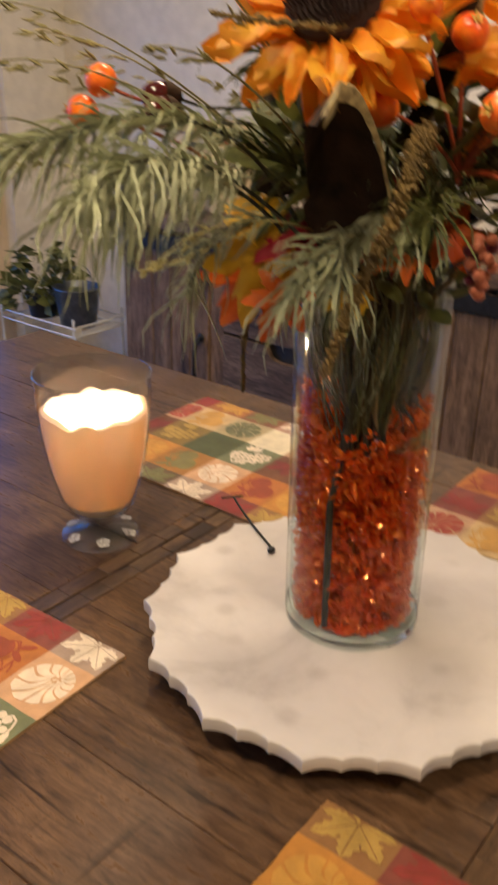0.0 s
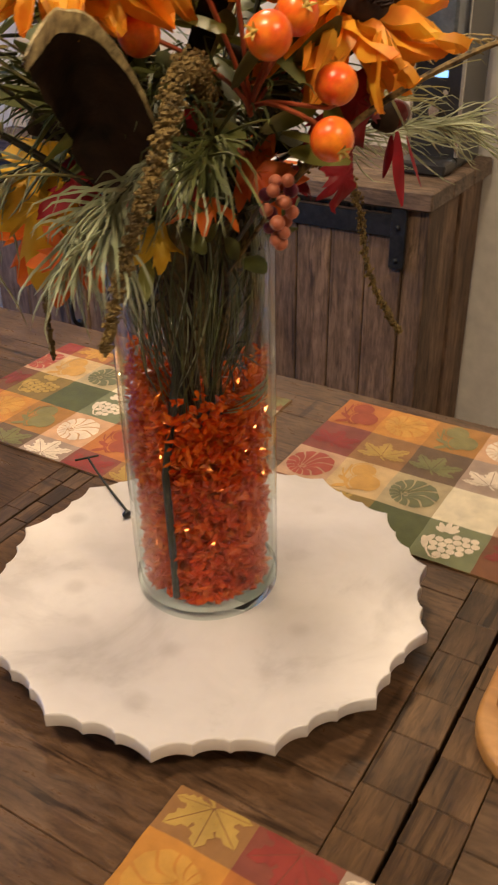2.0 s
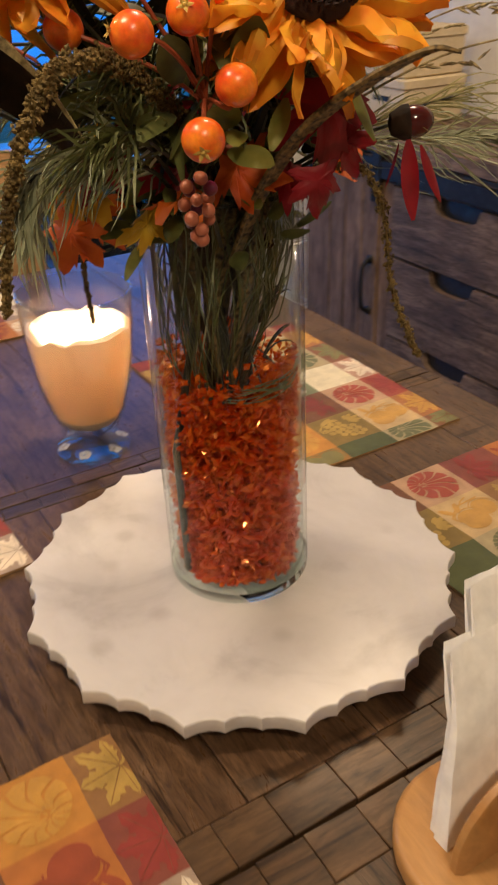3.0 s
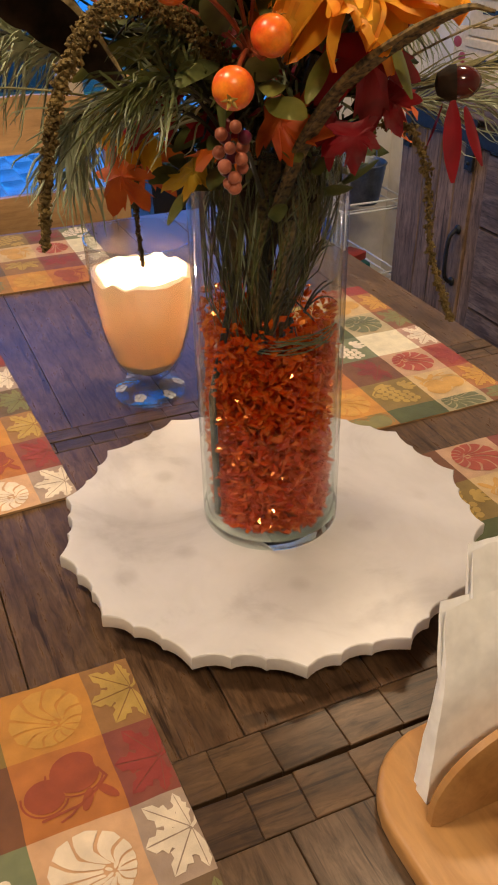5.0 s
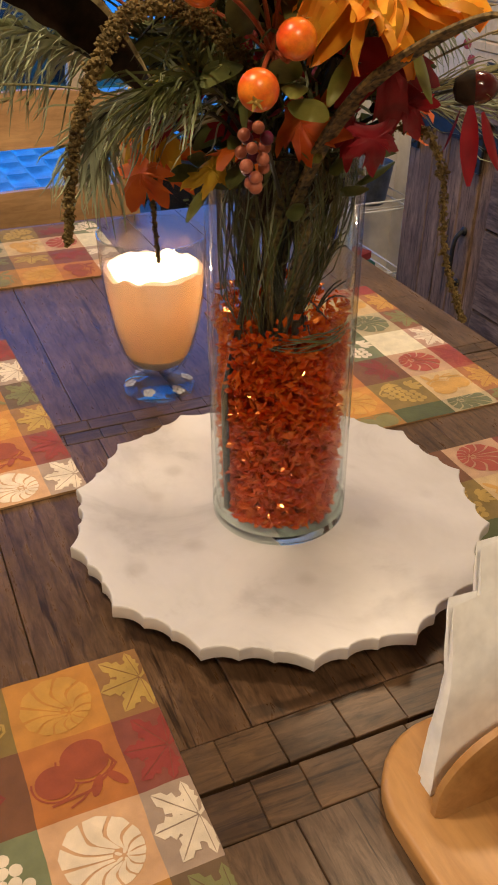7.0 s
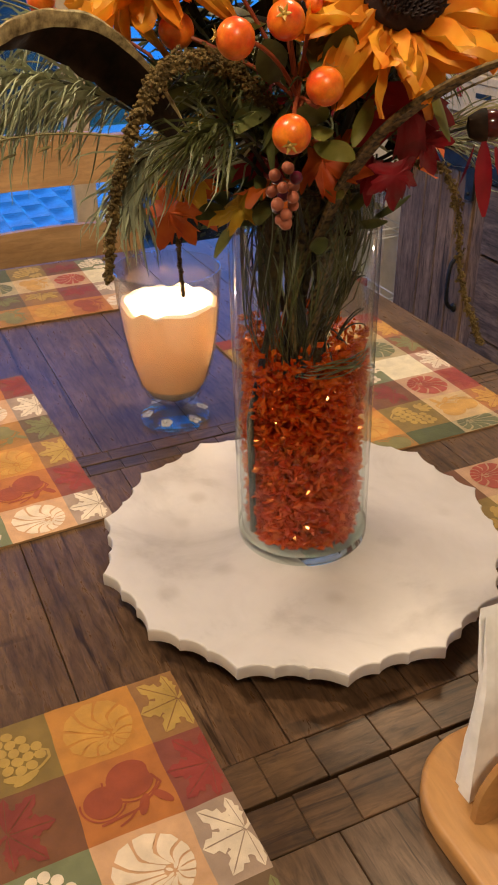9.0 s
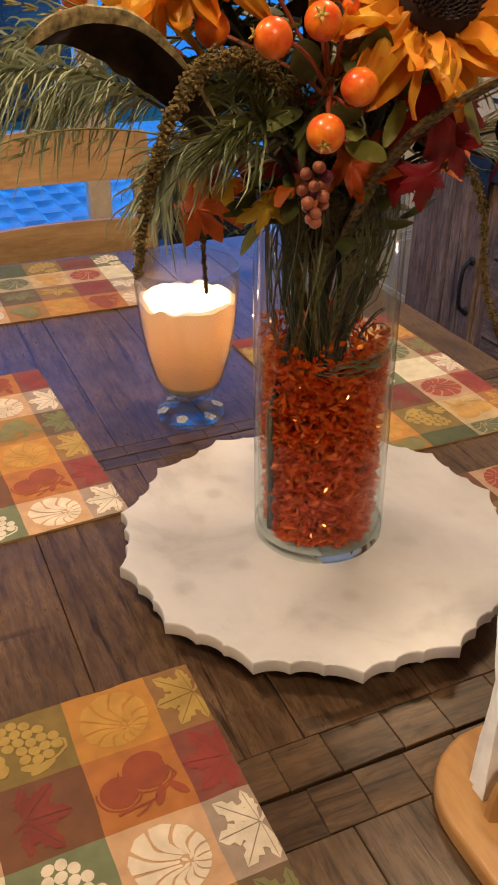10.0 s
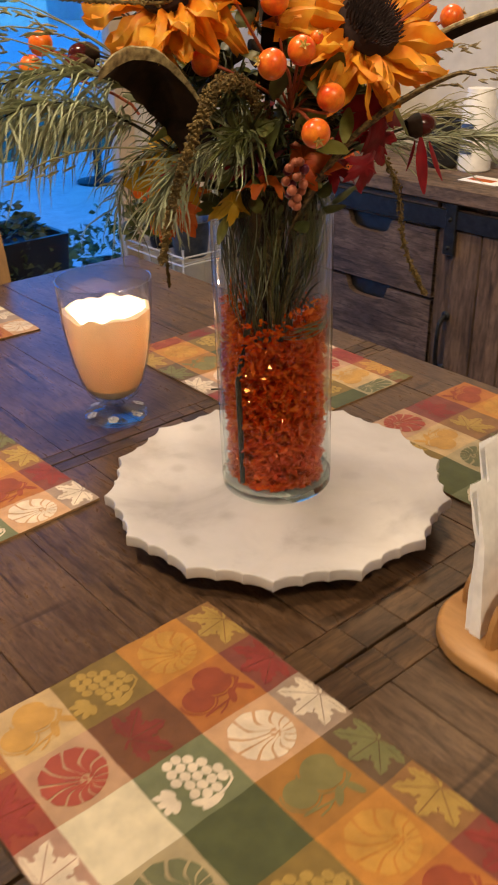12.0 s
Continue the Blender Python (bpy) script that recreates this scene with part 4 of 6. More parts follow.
def placemat(loc, rz, first, wave, label, rows=((0, 0.046), (1, 0.083), (2, 0.083), (3, 0.078), (4, 0.042)), cols=COL_W):
    """Cloth with its origin at the middle of the edge that faces the table's centre; rows run away from it."""
    mat = thing("placemat", loc, label, "placemat", "placemats round the table", rz=rz)
    W, D = sum(cols), sum(w for _, w in rows)

    def rise(x, y):
        e = min(1.0, 6 * min(x + W / 2 + 0.01, W / 2 - x + 0.01, -y + 0.01, y + D + 0.01) / 0.1)
        return 0.0022 + 0.0016 * e * (0.5 + 0.5 * noise.noise(Vector((x * 9 + wave, y * 9, wave)))) + 0.0035 * max(0.0, noise.noise(Vector((x * 5 + wave * 3, y * 5, 7)))) * (1 - e * 0.7)

    NC, NR = len(cols), len(rows)
    m = Mesh()
    mats = []
    nx, ny = 8, 8
    ys, xs = [0.0], [-W / 2]
    for _, w in rows:
        ys.append(ys[-1] - w)
    for w in cols:
        xs.append(xs[-1] + w)
    gx = [xs[c] + (xs[c + 1] - xs[c]) * i / nx for c in range(NC) for i in range(nx)] + [xs[NC]]
    gy = [ys[r] + (ys[r + 1] - ys[r]) * j / ny for r in range(NR) for j in range(ny)] + [ys[NR]]
    for y in gy:
        for x in gx:
            jit = 0.0014 * noise.noise(Vector((x * 30, y * 30, wave)))
            m.v.append((x + jit, y + jit, rise(x, y)))
    n = len(gx)
    for r in range(NR):
        for c in range(NC):
            k, ri = (first + c) % 4, rows[r][0]
            base = tuple(0.62 * a + 0.38 * b for a, b in zip(ROWS_C[ri], COLS_C[k]))
            if ri == 3 and k == 2:
                base = (0.82, 0.72, 0.5)
            if ri == 2 and k == 2:
                base = (0.2, 0.22, 0.11)
            if ri == 1 and k == 1:
                base = (0.5, 0.17, 0.032)
            cm = cloth(tuple(0.84 * v for v in base))
            if cm not in mats:
                mats.append(cm)
            for j in range(r * ny, r * ny + ny):
                for i in range(c * nx, c * nx + nx):
                    a = j * n + i
                    m.f.append((a, a + n, a + n + 1, a + 1))
                    m.m.append(mats.index(cm))
    # hem: a skirt down to the table all round
    hem = cloth((0.3, 0.17, 0.07))
    mats.append(hem)
    rim = []
    for i in range(40):
        rim.append((-W / 2 + W * i / 40, 0))
    for i in range(28):
        rim.append((W / 2, -D * i / 28))
    for i in range(40):
        rim.append((W / 2 - W * i / 40, -D))
    for i in range(28):
        rim.append((-W / 2, -D + D * i / 28))
    n = len(rim)
    m.add([(x, y, rise(x, y)) for x, y in rim] + [(x * 1.003, y, 0.0003) for x, y in rim],
          [(i, n + i, n + (i + 1) % n, (i + 1) % n) for i in range(n)], len(mats) - 1)
    part("cloth", m, mats, mat)
    for r in range(NR):
        for c in range(NC):
            k, ri = (first + c) % 4, rows[r][0]
            kind = PLAN[ri][k]
            if not kind:
                continue
            ink = tuple(min(0.85, v * 1.08) for v in COLS_C[k])
            if k == 0 and ri in (0, 2):
                ink = (0.5, 0.32, 0.07)
            if k == 1 and ri in (0, 4):
                ink = (0.3, 0.035, 0.025)
            if k == 1 and ri == 1:
                ink = (0.3, 0.05, 0.02)
            if k == 3:
                ink = (0.2, 0.2, 0.07) if ri != 3 else (0.12, 0.14, 0.06)
            if k == 1 and ri == 2:
                ink = (0.24, 0.03, 0.02)
            ink = tuple(0.9 * (0.92 * a + 0.08 * b) for a, b in zip(ink, ROWS_C[ri]))
            scale = 1.12 if kind == "pumpkin" else 1.0 if kind == "leaf" else min((rows[r][1] + 0.022) / 0.083, 1.0) * 1.1
            turn = ((math.pi if ri == 0 else 0.0) + (0.12, -0.15, 0.08, -0.05)[(r * 3 + c) % 4]) if kind == "leaf" else (0.25, -0.2, 0.1)[(r + c) % 3]
            cx, cy = (xs[c] + xs[c + 1]) / 2, (ys[r] + ys[r + 1]) / 2
            src = MOTIF[kind]
            mm = Mesh()
            ca, sa = math.cos(turn), math.sin(turn)
            hw, hd = cols[c] / 2 - 0.001, rows[r][1] / 2 - 0.0005
            vs = []
            for x, y, z in src.v:
                px = max(-hw, min(hw, (x * ca - y * sa) * min(1.0, scale * 1.15)))
                py = max(-hd, min(hd, (x * sa + y * ca) * scale))
                vs.append((cx + px, cy + py, rise(cx + px, cy + py) + 0.0006))
            mm.add(vs, src.f)
            part(kind + "_motif", mm, cloth(ink), mat, kind="stuff")
    return mat


TOP = TZ
placemat((0.3395, -0.205, TOP), 0.3, 0, 1.3, "autumn plaid cotton placemat with woven motifs, flat on the table")
placemat((-0.413, -0.188, TOP), 2.3, 1, 4.1, "autumn plaid cotton placemat with woven motifs, beside the candle")
placemat((-0.3945, 0.15, TOP), 180, 3, 7.7, "autumn plaid cotton placemat with woven motifs, on the sideboard side",
         cols=(0.036, 0.079, 0.078, 0.078, 0.078, 0.078, 0.038))
placemat((0.15, 0.2, TOP), 180, 0, 9.2, "autumn plaid cotton placemat with woven motifs, beside the marble board",
         rows=((2, 0.083), (3, 0.083), (0, 0.083), (1, 0.083)))
placemat((-1.2, -0.135, TOP), 89, 1, 12.4, "autumn plaid cotton placemat with woven motifs, in front of the chair",
         rows=((2, 0.08), (3, 0.085), (0, 0.08), (1, 0.087)), cols=(0.093, 0.078, 0.078, 0.078, 0.078, 0.06))

# ---------------------------------------------------------------- marble board
board = thing("serving_board", (0, 0, TOP), "round white marble turntable board with scalloped edge", "serving board")
BT, BH = 0.047, 0.017


def board_outline(n=14, a0=-94.3):
    pts = []
    for k in range(n):
        a = radians(a0 + 360 * k / n)
        b = radians(a0 + 360 * (k + 1) / n)
        # each side: a shallow cove, a small nib, a shallow cove, between two sharp corners
        for u, r in ((0.0, 0.2365), (0.04, 0.2335), (0.1, 0.2300), (0.18, 0.2275), (0.26, 0.2272), (0.33, 0.2288), (0.37, 0.2262), (0.44, 0.2240), (0.52, 0.2236),
                     (0.6, 0.2248), (0.65, 0.2275), (0.69, 0.2262), (0.77, 0.2268), (0.85, 0.2288), (0.92, 0.2318), (0.97, 0.2345)):
            t = a + (b - a) * u
            r = 0.2365 - (0.2365 - r) * 1.25
            pts.append((r * math.cos(t), r * math.sin(t)))
    return pts


def board_mesh():
    o = board_outline()
    n = len(o)
    m = Mesh()
    rings = [(0.985, BT - BH), (0.998, BT - BH + 0.002), (1.0, BT - BH + 0.004), (1.0, BT - 0.0025), (0.9985, BT - 0.0008), (0.994, BT), (0.985, BT), (0.95, BT)]
    v = [(x * s, y * s, z) for s, z in rings for x, y in o]
    q = []
    for r in range(len(rings) - 1):
        for i in range(n):
            j = (i + 1) % n
            q.append((r * n + i, r * n + j, (r + 1) * n + j, (r + 1) * n + i))
    v += [(0, 0, BT), (0, 0, BT - BH)]
    for i in range(n):
        j = (i + 1) % n
        q.append((7 * n + i, 7 * n + j, 8 * n))
        q.append((j, i, 8 * n + 1))
    return m.add(v, q)


part("top", board_mesh(), MARBLE, board)
part("turntable_base", Mesh().lathe([(0.1, 0), (0.105, 0.003), (0.105, 0.014), (0.08, 0.018), (0.07, 0.0295), (0, 0.0295)], 48), BLACK, board, "dark round base")

# ---------------------------------------------------------------- glass vase with crystals
VZ = TOP + BT
VASE_R, VASE_H = 0.0741, 0.406
vase = thing("vase", (-0.001, 0.0, VZ), "tall clear glass cylinder vase on the marble board", "vase")
vase.rotation_euler = (radians(1.1), 0, 0)
VI = VASE_R - 0.0042
vase_wall = part("wall", Mesh().lathe([(VASE_R, 0.0135), (VASE_R, VASE_H - 0.002), (VASE_R - 0.0008, VASE_H - 0.0004), (VASE_R - 0.002, VASE_H), (VI + 0.001, VASE_H - 0.0003), (VI, VASE_H - 0.002),
                                       (VI, 0.0135)], 128, closed=True), CLEAR, vase, "clear glass wall")
vase_wall.visible_shadow = False
vase_rim = part("rim", Mesh().tube([((VASE_R - 0.002) * math.cos(t), (VASE_R - 0.002) * math.sin(t), VASE_H) for t in (2 * math.pi * i / 96 for i in range(97))], 0.0019, 10), GLASS, vase, "polished glass rim")
vase_rim.visible_shadow = False
vase_base = part("base", Mesh().lathe([(0.0, 0.0005), (0.07, 0.0005), (0.0727, 0.001), (VASE_R - 0.0004, 0.0025), (VASE_R, 0.005), (VASE_R, 0.0132), (VI - 0.002, 0.0132), (VI - 0.007, 0.0118), (0.05, 0.011), (0.0, 0.011)], 128), GLASS, vase, "thick glass base")
vase_base.visible_shadow = False


def crystals(n=9200):
    r = random.Random(11)
    m = Mesh()
    # a chipped shard: uneven points over a four-sided waist
    ico = [(0.1, 0.05, -1.15), (0.9, 0.1, -0.2), (0.0, 0.85, 0.15), (-0.8, 0.0, -0.25), (0.1, -0.9, 0.2), (0.35, 0.3, 0.75), (-0.3, -0.3, 0.95)]
    tri = [(0, 2, 1), (0, 3, 2), (0, 4, 3), (0, 1, 4), (1, 2, 5), (2, 3, 6), (2, 6, 5), (3, 4, 6), (4, 1, 5), (4, 5, 6)]
    for i in range(n):
        a = r.uniform(0, 6.283)
        f = math.sqrt(r.uniform(0.22, 1.0))
        top = 0.2 + 0.062 * f ** 3 + 0.012 * math.sin(a * 2 + 1)
        z = 0.0155 + (top - 0.0155) * r.random() if i % 14 else r.uniform(0.0145, 0.022)
        s = r.uniform(0.0036, 0.0068) * (1.0 if f < 0.9 else 0.8)
        # the heap stands a little clear of the wall, most of all near the base
        rad = f * (0.0632 + 0.0024 * min(1.0, z / 0.14) + 0.0018 * math.sin(5 * a + 40 * z))
        rot = Euler((r.uniform(0, 6), r.uniform(0, 6), r.uniform(0, 6))).to_matrix()
        sq = Vector((r.uniform(0.3, 0.8), r.uniform(0.5, 0.95), r.uniform(0.9, 1.45)))
        c = Vector((rad * math.cos(a), rad * math.sin(a) - 0.019 * z, z))
        m.add([c + rot @ Vector((x * sq.x * r.uniform(0.75, 1.25), y * sq.y * r.uniform(0.75, 1.25), w * sq.z)) * s for x, y, w in ico], tri)
    return m


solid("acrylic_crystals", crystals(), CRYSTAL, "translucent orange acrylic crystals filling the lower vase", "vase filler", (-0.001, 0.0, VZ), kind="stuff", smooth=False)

# ---------------------------------------------------------------- candle in a footed glass
CP = (-0.40, -0.011, TOP)
hurricane = thing("candle", CP, "lit cream candle in a footed clear glass goblet", "candle")
OUT = [(0.0, 0.0), (0.05, 0.0), (0.0535, 0.002), (0.053, 0.005), (0.04, 0.011), (0.022, 0.017), (0.017, 0.022), (0.022, 0.029), (0.042, 0.044), (0.052, 0.065), (0.063, 0.105), (0.0705, 0.15), (0.0745, 0.2), (0.0765, 0.24)]
INN = [(0.0748, 0.241), (0.0725, 0.2), (0.0685, 0.15), (0.0608, 0.105), (0.05, 0.067), (0.04, 0.048), (0.02, 0.036), (0.0, 0.034)]
cup = part("glass", Mesh().lathe(OUT + INN, 72), GOBLET, hurricane, "clear footed glass")
cup.visible_shadow = False
lip = part("rim", Mesh().tube([(0.0757 * math.cos(t), 0.0757 * math.sin(t), 0.241) for t in (2 * math.pi * i / 60 for i in range(61))], 0.0014, 8), GOBLET, hurricane, "rounded glass rim")
lip.visible_shadow = False
wax_prof = [(0.0, 0.0618), (0.0467, 0.0618), (0.049, 0.0675), (0.0597, 0.105), (0.0673, 0.15), (0.0705, 0.18)]
wax = Mesh().lathe(wax_prof + [(0.0695, 0.19), (0.064, 0.193), (0.059, 0.188), (0.056, 0.165), (0.05, 0.135), (0.038, 0.112), (0.02, 0.104), (0, 0.102)], 72)
wax.v = [(x, y, z + (0.012 * noise.noise(Vector((x * 42, y * 42, 3))) if z > 0.185 else 0.004 * noise.noise(Vector((x * 90, y * 90, 5))) if z > 0.17 else 0)) for x, y, z in wax.v]
part("wax", wax, WAX, hurricane, "cream wax with ragged melted top")
PALE_WAX = plain("pale_wax", (0.7, 0.62, 0.52), (0.78, 0.7, 0.6), 30, 0.45, 0.1)
part("wax_foot", Mesh().lathe([(0.0, 0.0345), (0.019, 0.0365), (0.039, 0.0487), (0.0465, 0.0612), (0.0, 0.0612)], 72), PALE_WAX, hurricane, "pale unlit wax at the bottom")
part("wick", Mesh().tube([(0, 0, 0.1), (0.001, 0, 0.155)], 0.0012, 6), STEM, hurricane)
part("flame", Mesh().lathe([(0, 0.153), (0.002, 0.1545), (0.0024, 0.157), (0.0014, 0.161), (0, 0.164)], 16), flame_m, hurricane, "small bright flame")
ETCH = plain("etched_white", (0.16, 0.16, 0.16), (0.7, 0.68, 0.64), 160, 0.7, 0.2)
rb_ = (0.001, -0.0012, 0.0008, 0.0014, -0.0009)
for k in range(6):
    a = k * 1.047 + 0.4
    m = Mesh()
    for j in range(5):
        b = j * 1.2566
        poly(m, [(0.0055 * math.cos(b) + rb_[j] * math.sin(3 * b + k) + 0.0046 * math.cos(t), 0.0055 * math.sin(b) + 0.0042 * math.sin(t)) for t in (i * 0.785 for i in range(8))], 0.0004 * (j % 2))
    part("etched_flower", m, ETCH, hurricane, "frosted flower on the foot", at=pose(0.043 * math.cos(a), 0.043 * math.sin(a), 0.0115, 0, 16 * math.cos(a), 0) @ pose(0, 0, 0, -16 * math.sin(a)))

# ---------------------------------------------------------------- napkin holder
HX0, HX1, HY0, HY1 = 0.3, 0.565, -0.075, 0.16
holder = thing("napkin_holder", (HX0, HY0, TOP), "light beech napkin holder with arched uprights and shaker wells", "napkin holder")


def rounded_plate(w, d, r, t):
    m = Mesh()
    pts = []
    for cx, cy, a0 in ((w - r, r, -90), (w - r, d - r, 0), (r, d - r, 90), (r, r, 180)):
        for i in range(9):
            a = radians(a0 + 90 * i / 8)
            pts.append((cx + r * math.cos(a), cy + r * math.sin(a)))
    n = len(pts)
    rings = [(0.004, 0), (0.0, 0.004), (0.0, t - 0.005), (0.0018, t - 0.0018), (0.006, t)]
    cx, cy = w / 2, d / 2
    v = []
    for ins, z in rings:
        for x, y in pts:
            l = math.hypot(x - cx, y - cy)
            v.append((x - (x - cx) / l * ins, y - (y - cy) / l * ins, z))
    q = [tuple(range(n - 1, -1, -1)), tuple(4 * n + i for i in range(n))]
    for r_ in range(4):
        for i in range(n):
            j = (i + 1) % n
            q.append((r_ * n + i, r_ * n + j, (r_ + 1) * n + j, (r_ + 1) * n + i))
    return m.add(v, q)


def arch_plate(t, w, h):
    """Upright half-round plate across y, standing at z = 0."""
    m = Mesh()
    pts = [(-w / 2, 0)] + [(-w / 2 * math.cos(a), h * 0.18 + h * 0.82 * math.sin(a)) for a in (math.pi * i / 28 for i in range(29))] + [(w / 2, 0)]
    n = len(pts)
    rings = [(-t / 2, 0.94), (-t / 2 + 0.003, 1.0), (t / 2 - 0.003, 1.0), (t / 2, 0.94)]
    v = [(x, y * s, 0.0005 + z * (s if z > 0 else 1)) for x, s in rings for y, z in pts]
    q = [tuple(range(n)), tuple(3 * n + i for i in range(n - 1, -1, -1))]
    for r in range(3):
        for i in range(n):
            j = (i + 1) % n
            q.append((r * n + j, r * n + i, (r + 1) * n + i, (r + 1) * n + j))
    return m.add(v, q)


part("tray", rounded_plate(HX1 - HX0, HY1 - HY0, 0.08, 0.02), BEECH, holder)
part("arched_upright", arch_plate(0.012, 0.175, 0.085), BEECH, holder, at=Matrix.Translation((0.085, 0.117, 0.02)))
part("back_rail", arch_plate(0.01, 0.09, 0.045), BEECH, holder, at=Matrix.Translation((0.02, 0.12, 0.02)))
part("shaker_well", Mesh().lathe([(0.026, 0.0), (0.03, 0.0), (0.03, 0.006), (0.026, 0.006)], 32, closed=True), BEECH, holder, at=Matrix.Translation((0.172, 0.066, 0.0195)))
part("shaker_well", Mesh().lathe([(0.026, 0.0), (0.03, 0.0), (0.03, 0.006), (0.026, 0.006)], 32, closed=True), BEECH, holder, at=Matrix.Translation((0.172, 0.17, 0.0195)))
for sy in (0.066, 0.17):
    shaker = thing("shaker", (HX0 + 0.172, HY0 + sy, TOP + 0.0205), "small black and chrome shaker standing in the holder", "shaker", "shakers in the holder")
    part("body", Mesh().lathe([(0.021, 0.0), (0.0235, 0.003), (0.0235, 0.012), (0.02, 0.02), (0.018, 0.05), (0.021, 0.075), (0.0, 0.078)], 32), BLACK, shaker)
    part("band", Mesh().lathe([(0.0236, 0.003), (0.0246, 0.004), (0.0246, 0.011), (0.0236, 0.012)], 32, closed=True), CHROME, shaker, "chrome band")
    part("cap", Mesh().lathe([(0.0212, 0.0752), (0.0212, 0.084), (0.016, 0.096), (0.006, 0.1), (0, 0.1)], 32), CHROME, shaker, "chrome cap")

napkins = thing("napkin_stack", (0.35, 0.038, TOP + 0.0205), "folded white paper napkins standing in the holder", "napkins")


def napkin(dx, y0, y1, h, lean, seed):
    """Folded sheet standing on edge: two faces that meet in a fold along the top, bent backwards."""
    m = Mesh()
    ny, nz = 14, 14
    v, q = [], []
    for face in (0, 1):
        for j in range(nz + 1):
            u = j / nz
            for i in range(ny + 1):
                y = y0 + (y1 - y0) * i / ny
                s = max(0.0, (u - 0.64) / 0.36)
                bend = -lean * (0.4 * min(u, 0.64) / 0.64 + 0.6 * s)
                w = 0.0035 * noise.noise(Vector((y * 22, u * 3, seed))) * u + 0.002 * noise.noise(Vector((y * 70, u * 9, seed + 3)))
                th = (0.0065 * (1 - u) + 0.001 * (1 - u ** 6)) * (0.5 - face) * 2
                v.append((dx + bend + w + th, y + 0.027 * u * (1 - i / ny), h * u + 0.0015 * noise.noise(Vector((y * 30, 0, seed)))* u))
    o = (ny + 1) * (nz + 1)
    for f in (0, 1):
        for j in range(nz):
            for i in range(ny):
                a = f * o + j * (ny + 1) + i
                quad = (a, a + 1, a + ny + 2, a + ny + 1)
                q.append(quad if f == 0 else quad[::-1])
    for j in range(nz):
        for i in (0, ny):
            a = j * (ny + 1) + i
            q.append((a, a + ny + 1, o + a + ny + 1, o + a) if i == 0 else (o + a, o + a + ny + 1, a + ny + 1, a))
    return m.add(v, q)


for dx, y0, y1, h, seed in ((0.012, -0.076, 0.085, 0.158, 1.0), (0.005, -0.073, 0.09, 0.157, 5.0), (-0.004, -0.043, 0.1, 0.19, 9.0), (-0.013, -0.04, 0.105, 0.189, 13.0)):
    part("napkin", napkin(dx, y0, y1, h, 0.039, seed), NAPKIN, napkins)

# ---------------------------------------------------------------- flower arrangement in the vase
bq = thing("flower_arrangement", (0, 0, VZ), "artificial autumn bouquet of sunflowers, berries, leaves and trailing seed heads", "flowers")
BO = Vector((0, 0, VZ))
rb = random.Random(21)


def loc(p):
    return Vector(p) - BO


def rnd(s=1.0):
    return Vector((rb.uniform(-s, s), rb.uniform(-s, s), rb.uniform(-s, s)))


NECK = Vector((0.0, -0.006, 1.12))


def stem_to(p, r0=0.0028, r1=0.0018, foot=None):
    """Thin stem from the crystals up through the neck to p."""
    p = Vector(p)
    a = rb.uniform(0, 6.283)
    f = Vector(foot) if foot else Vector((0.022 * math.cos(a), 0.022 * math.sin(a) - 0.004, 0.985))
    d = p - NECK
    k = Vector((d.x * 0.22, d.y * 0.22, 0.0))
    k = k.normalized() * min(k.length, 0.05) if k.length > 1e-6 else k
    pts = bez(f, f + Vector((0, 0, 0.08)), NECK + k + Vector((0, 0, 0.09)), p, 10)
    return Mesh().tube([loc(q) for q in pts], [r0 + (r1 - r0) * i / 10 for i in range(11)], 6)


def frame_of(nrm, roll=0.0):
    z = Vector(nrm).normalized()
    x = z.cross(Vector((0, 0, 1)))
    if x.length < 1e-3:
        x = Vector((1, 0, 0))
    x.normalize()
    y = z.cross(x)
    m = Matrix((x, y, z)).transposed().to_4x4()
    return m @ Matrix.Rotation(roll, 4, "Z")


def petal_mesh(L, W, curl, crumple, seed):
    """Ribbed, wavy petal along +x that rises and curls."""
    m = Mesh()
    nx, nw = 9, 6
    v, q = [], []
    for i in range(nx + 1):
        u = i / nx
        w = W * (math.sin(math.pi * min(1, u * 0.93 + 0.05)) ** 0.75) * (1 - 0.15 * u)
        for k in range(nw + 1):
            s = 2 * k / nw - 1
            z = curl * (u * u) * L + 0.16 * W * abs(s) * math.sin(math.pi * u) - 0.03 * W * math.cos(s * 6.28)
            z += crumple * noise.noise(Vector((u * 3 + seed, s * 1.6, seed * 2)))
            v.append((u * L + 0.2 * crumple * noise.noise(Vector((u * 5, s * 3, seed + 9))), s * w / 2 + 0.3 * crumple * u * noise.noise(Vector((seed, u * 2, 4))), z))
    for i in range(nx):
        for k in range(nw):
            a = i * (nw + 1) + k
            q.append((a, a + nw + 1, a + nw + 2, a + 1))
    return m.add(v, q)


PETALS = [petal_mesh(0.056, 0.0255, c, 0.014, s).data("petal", PETAL) for c, s in ((0.25, 1.1), (-0.2, 3.7), (0.55, 6.2), (-0.6, 8.8), (0.05, 12.3))]


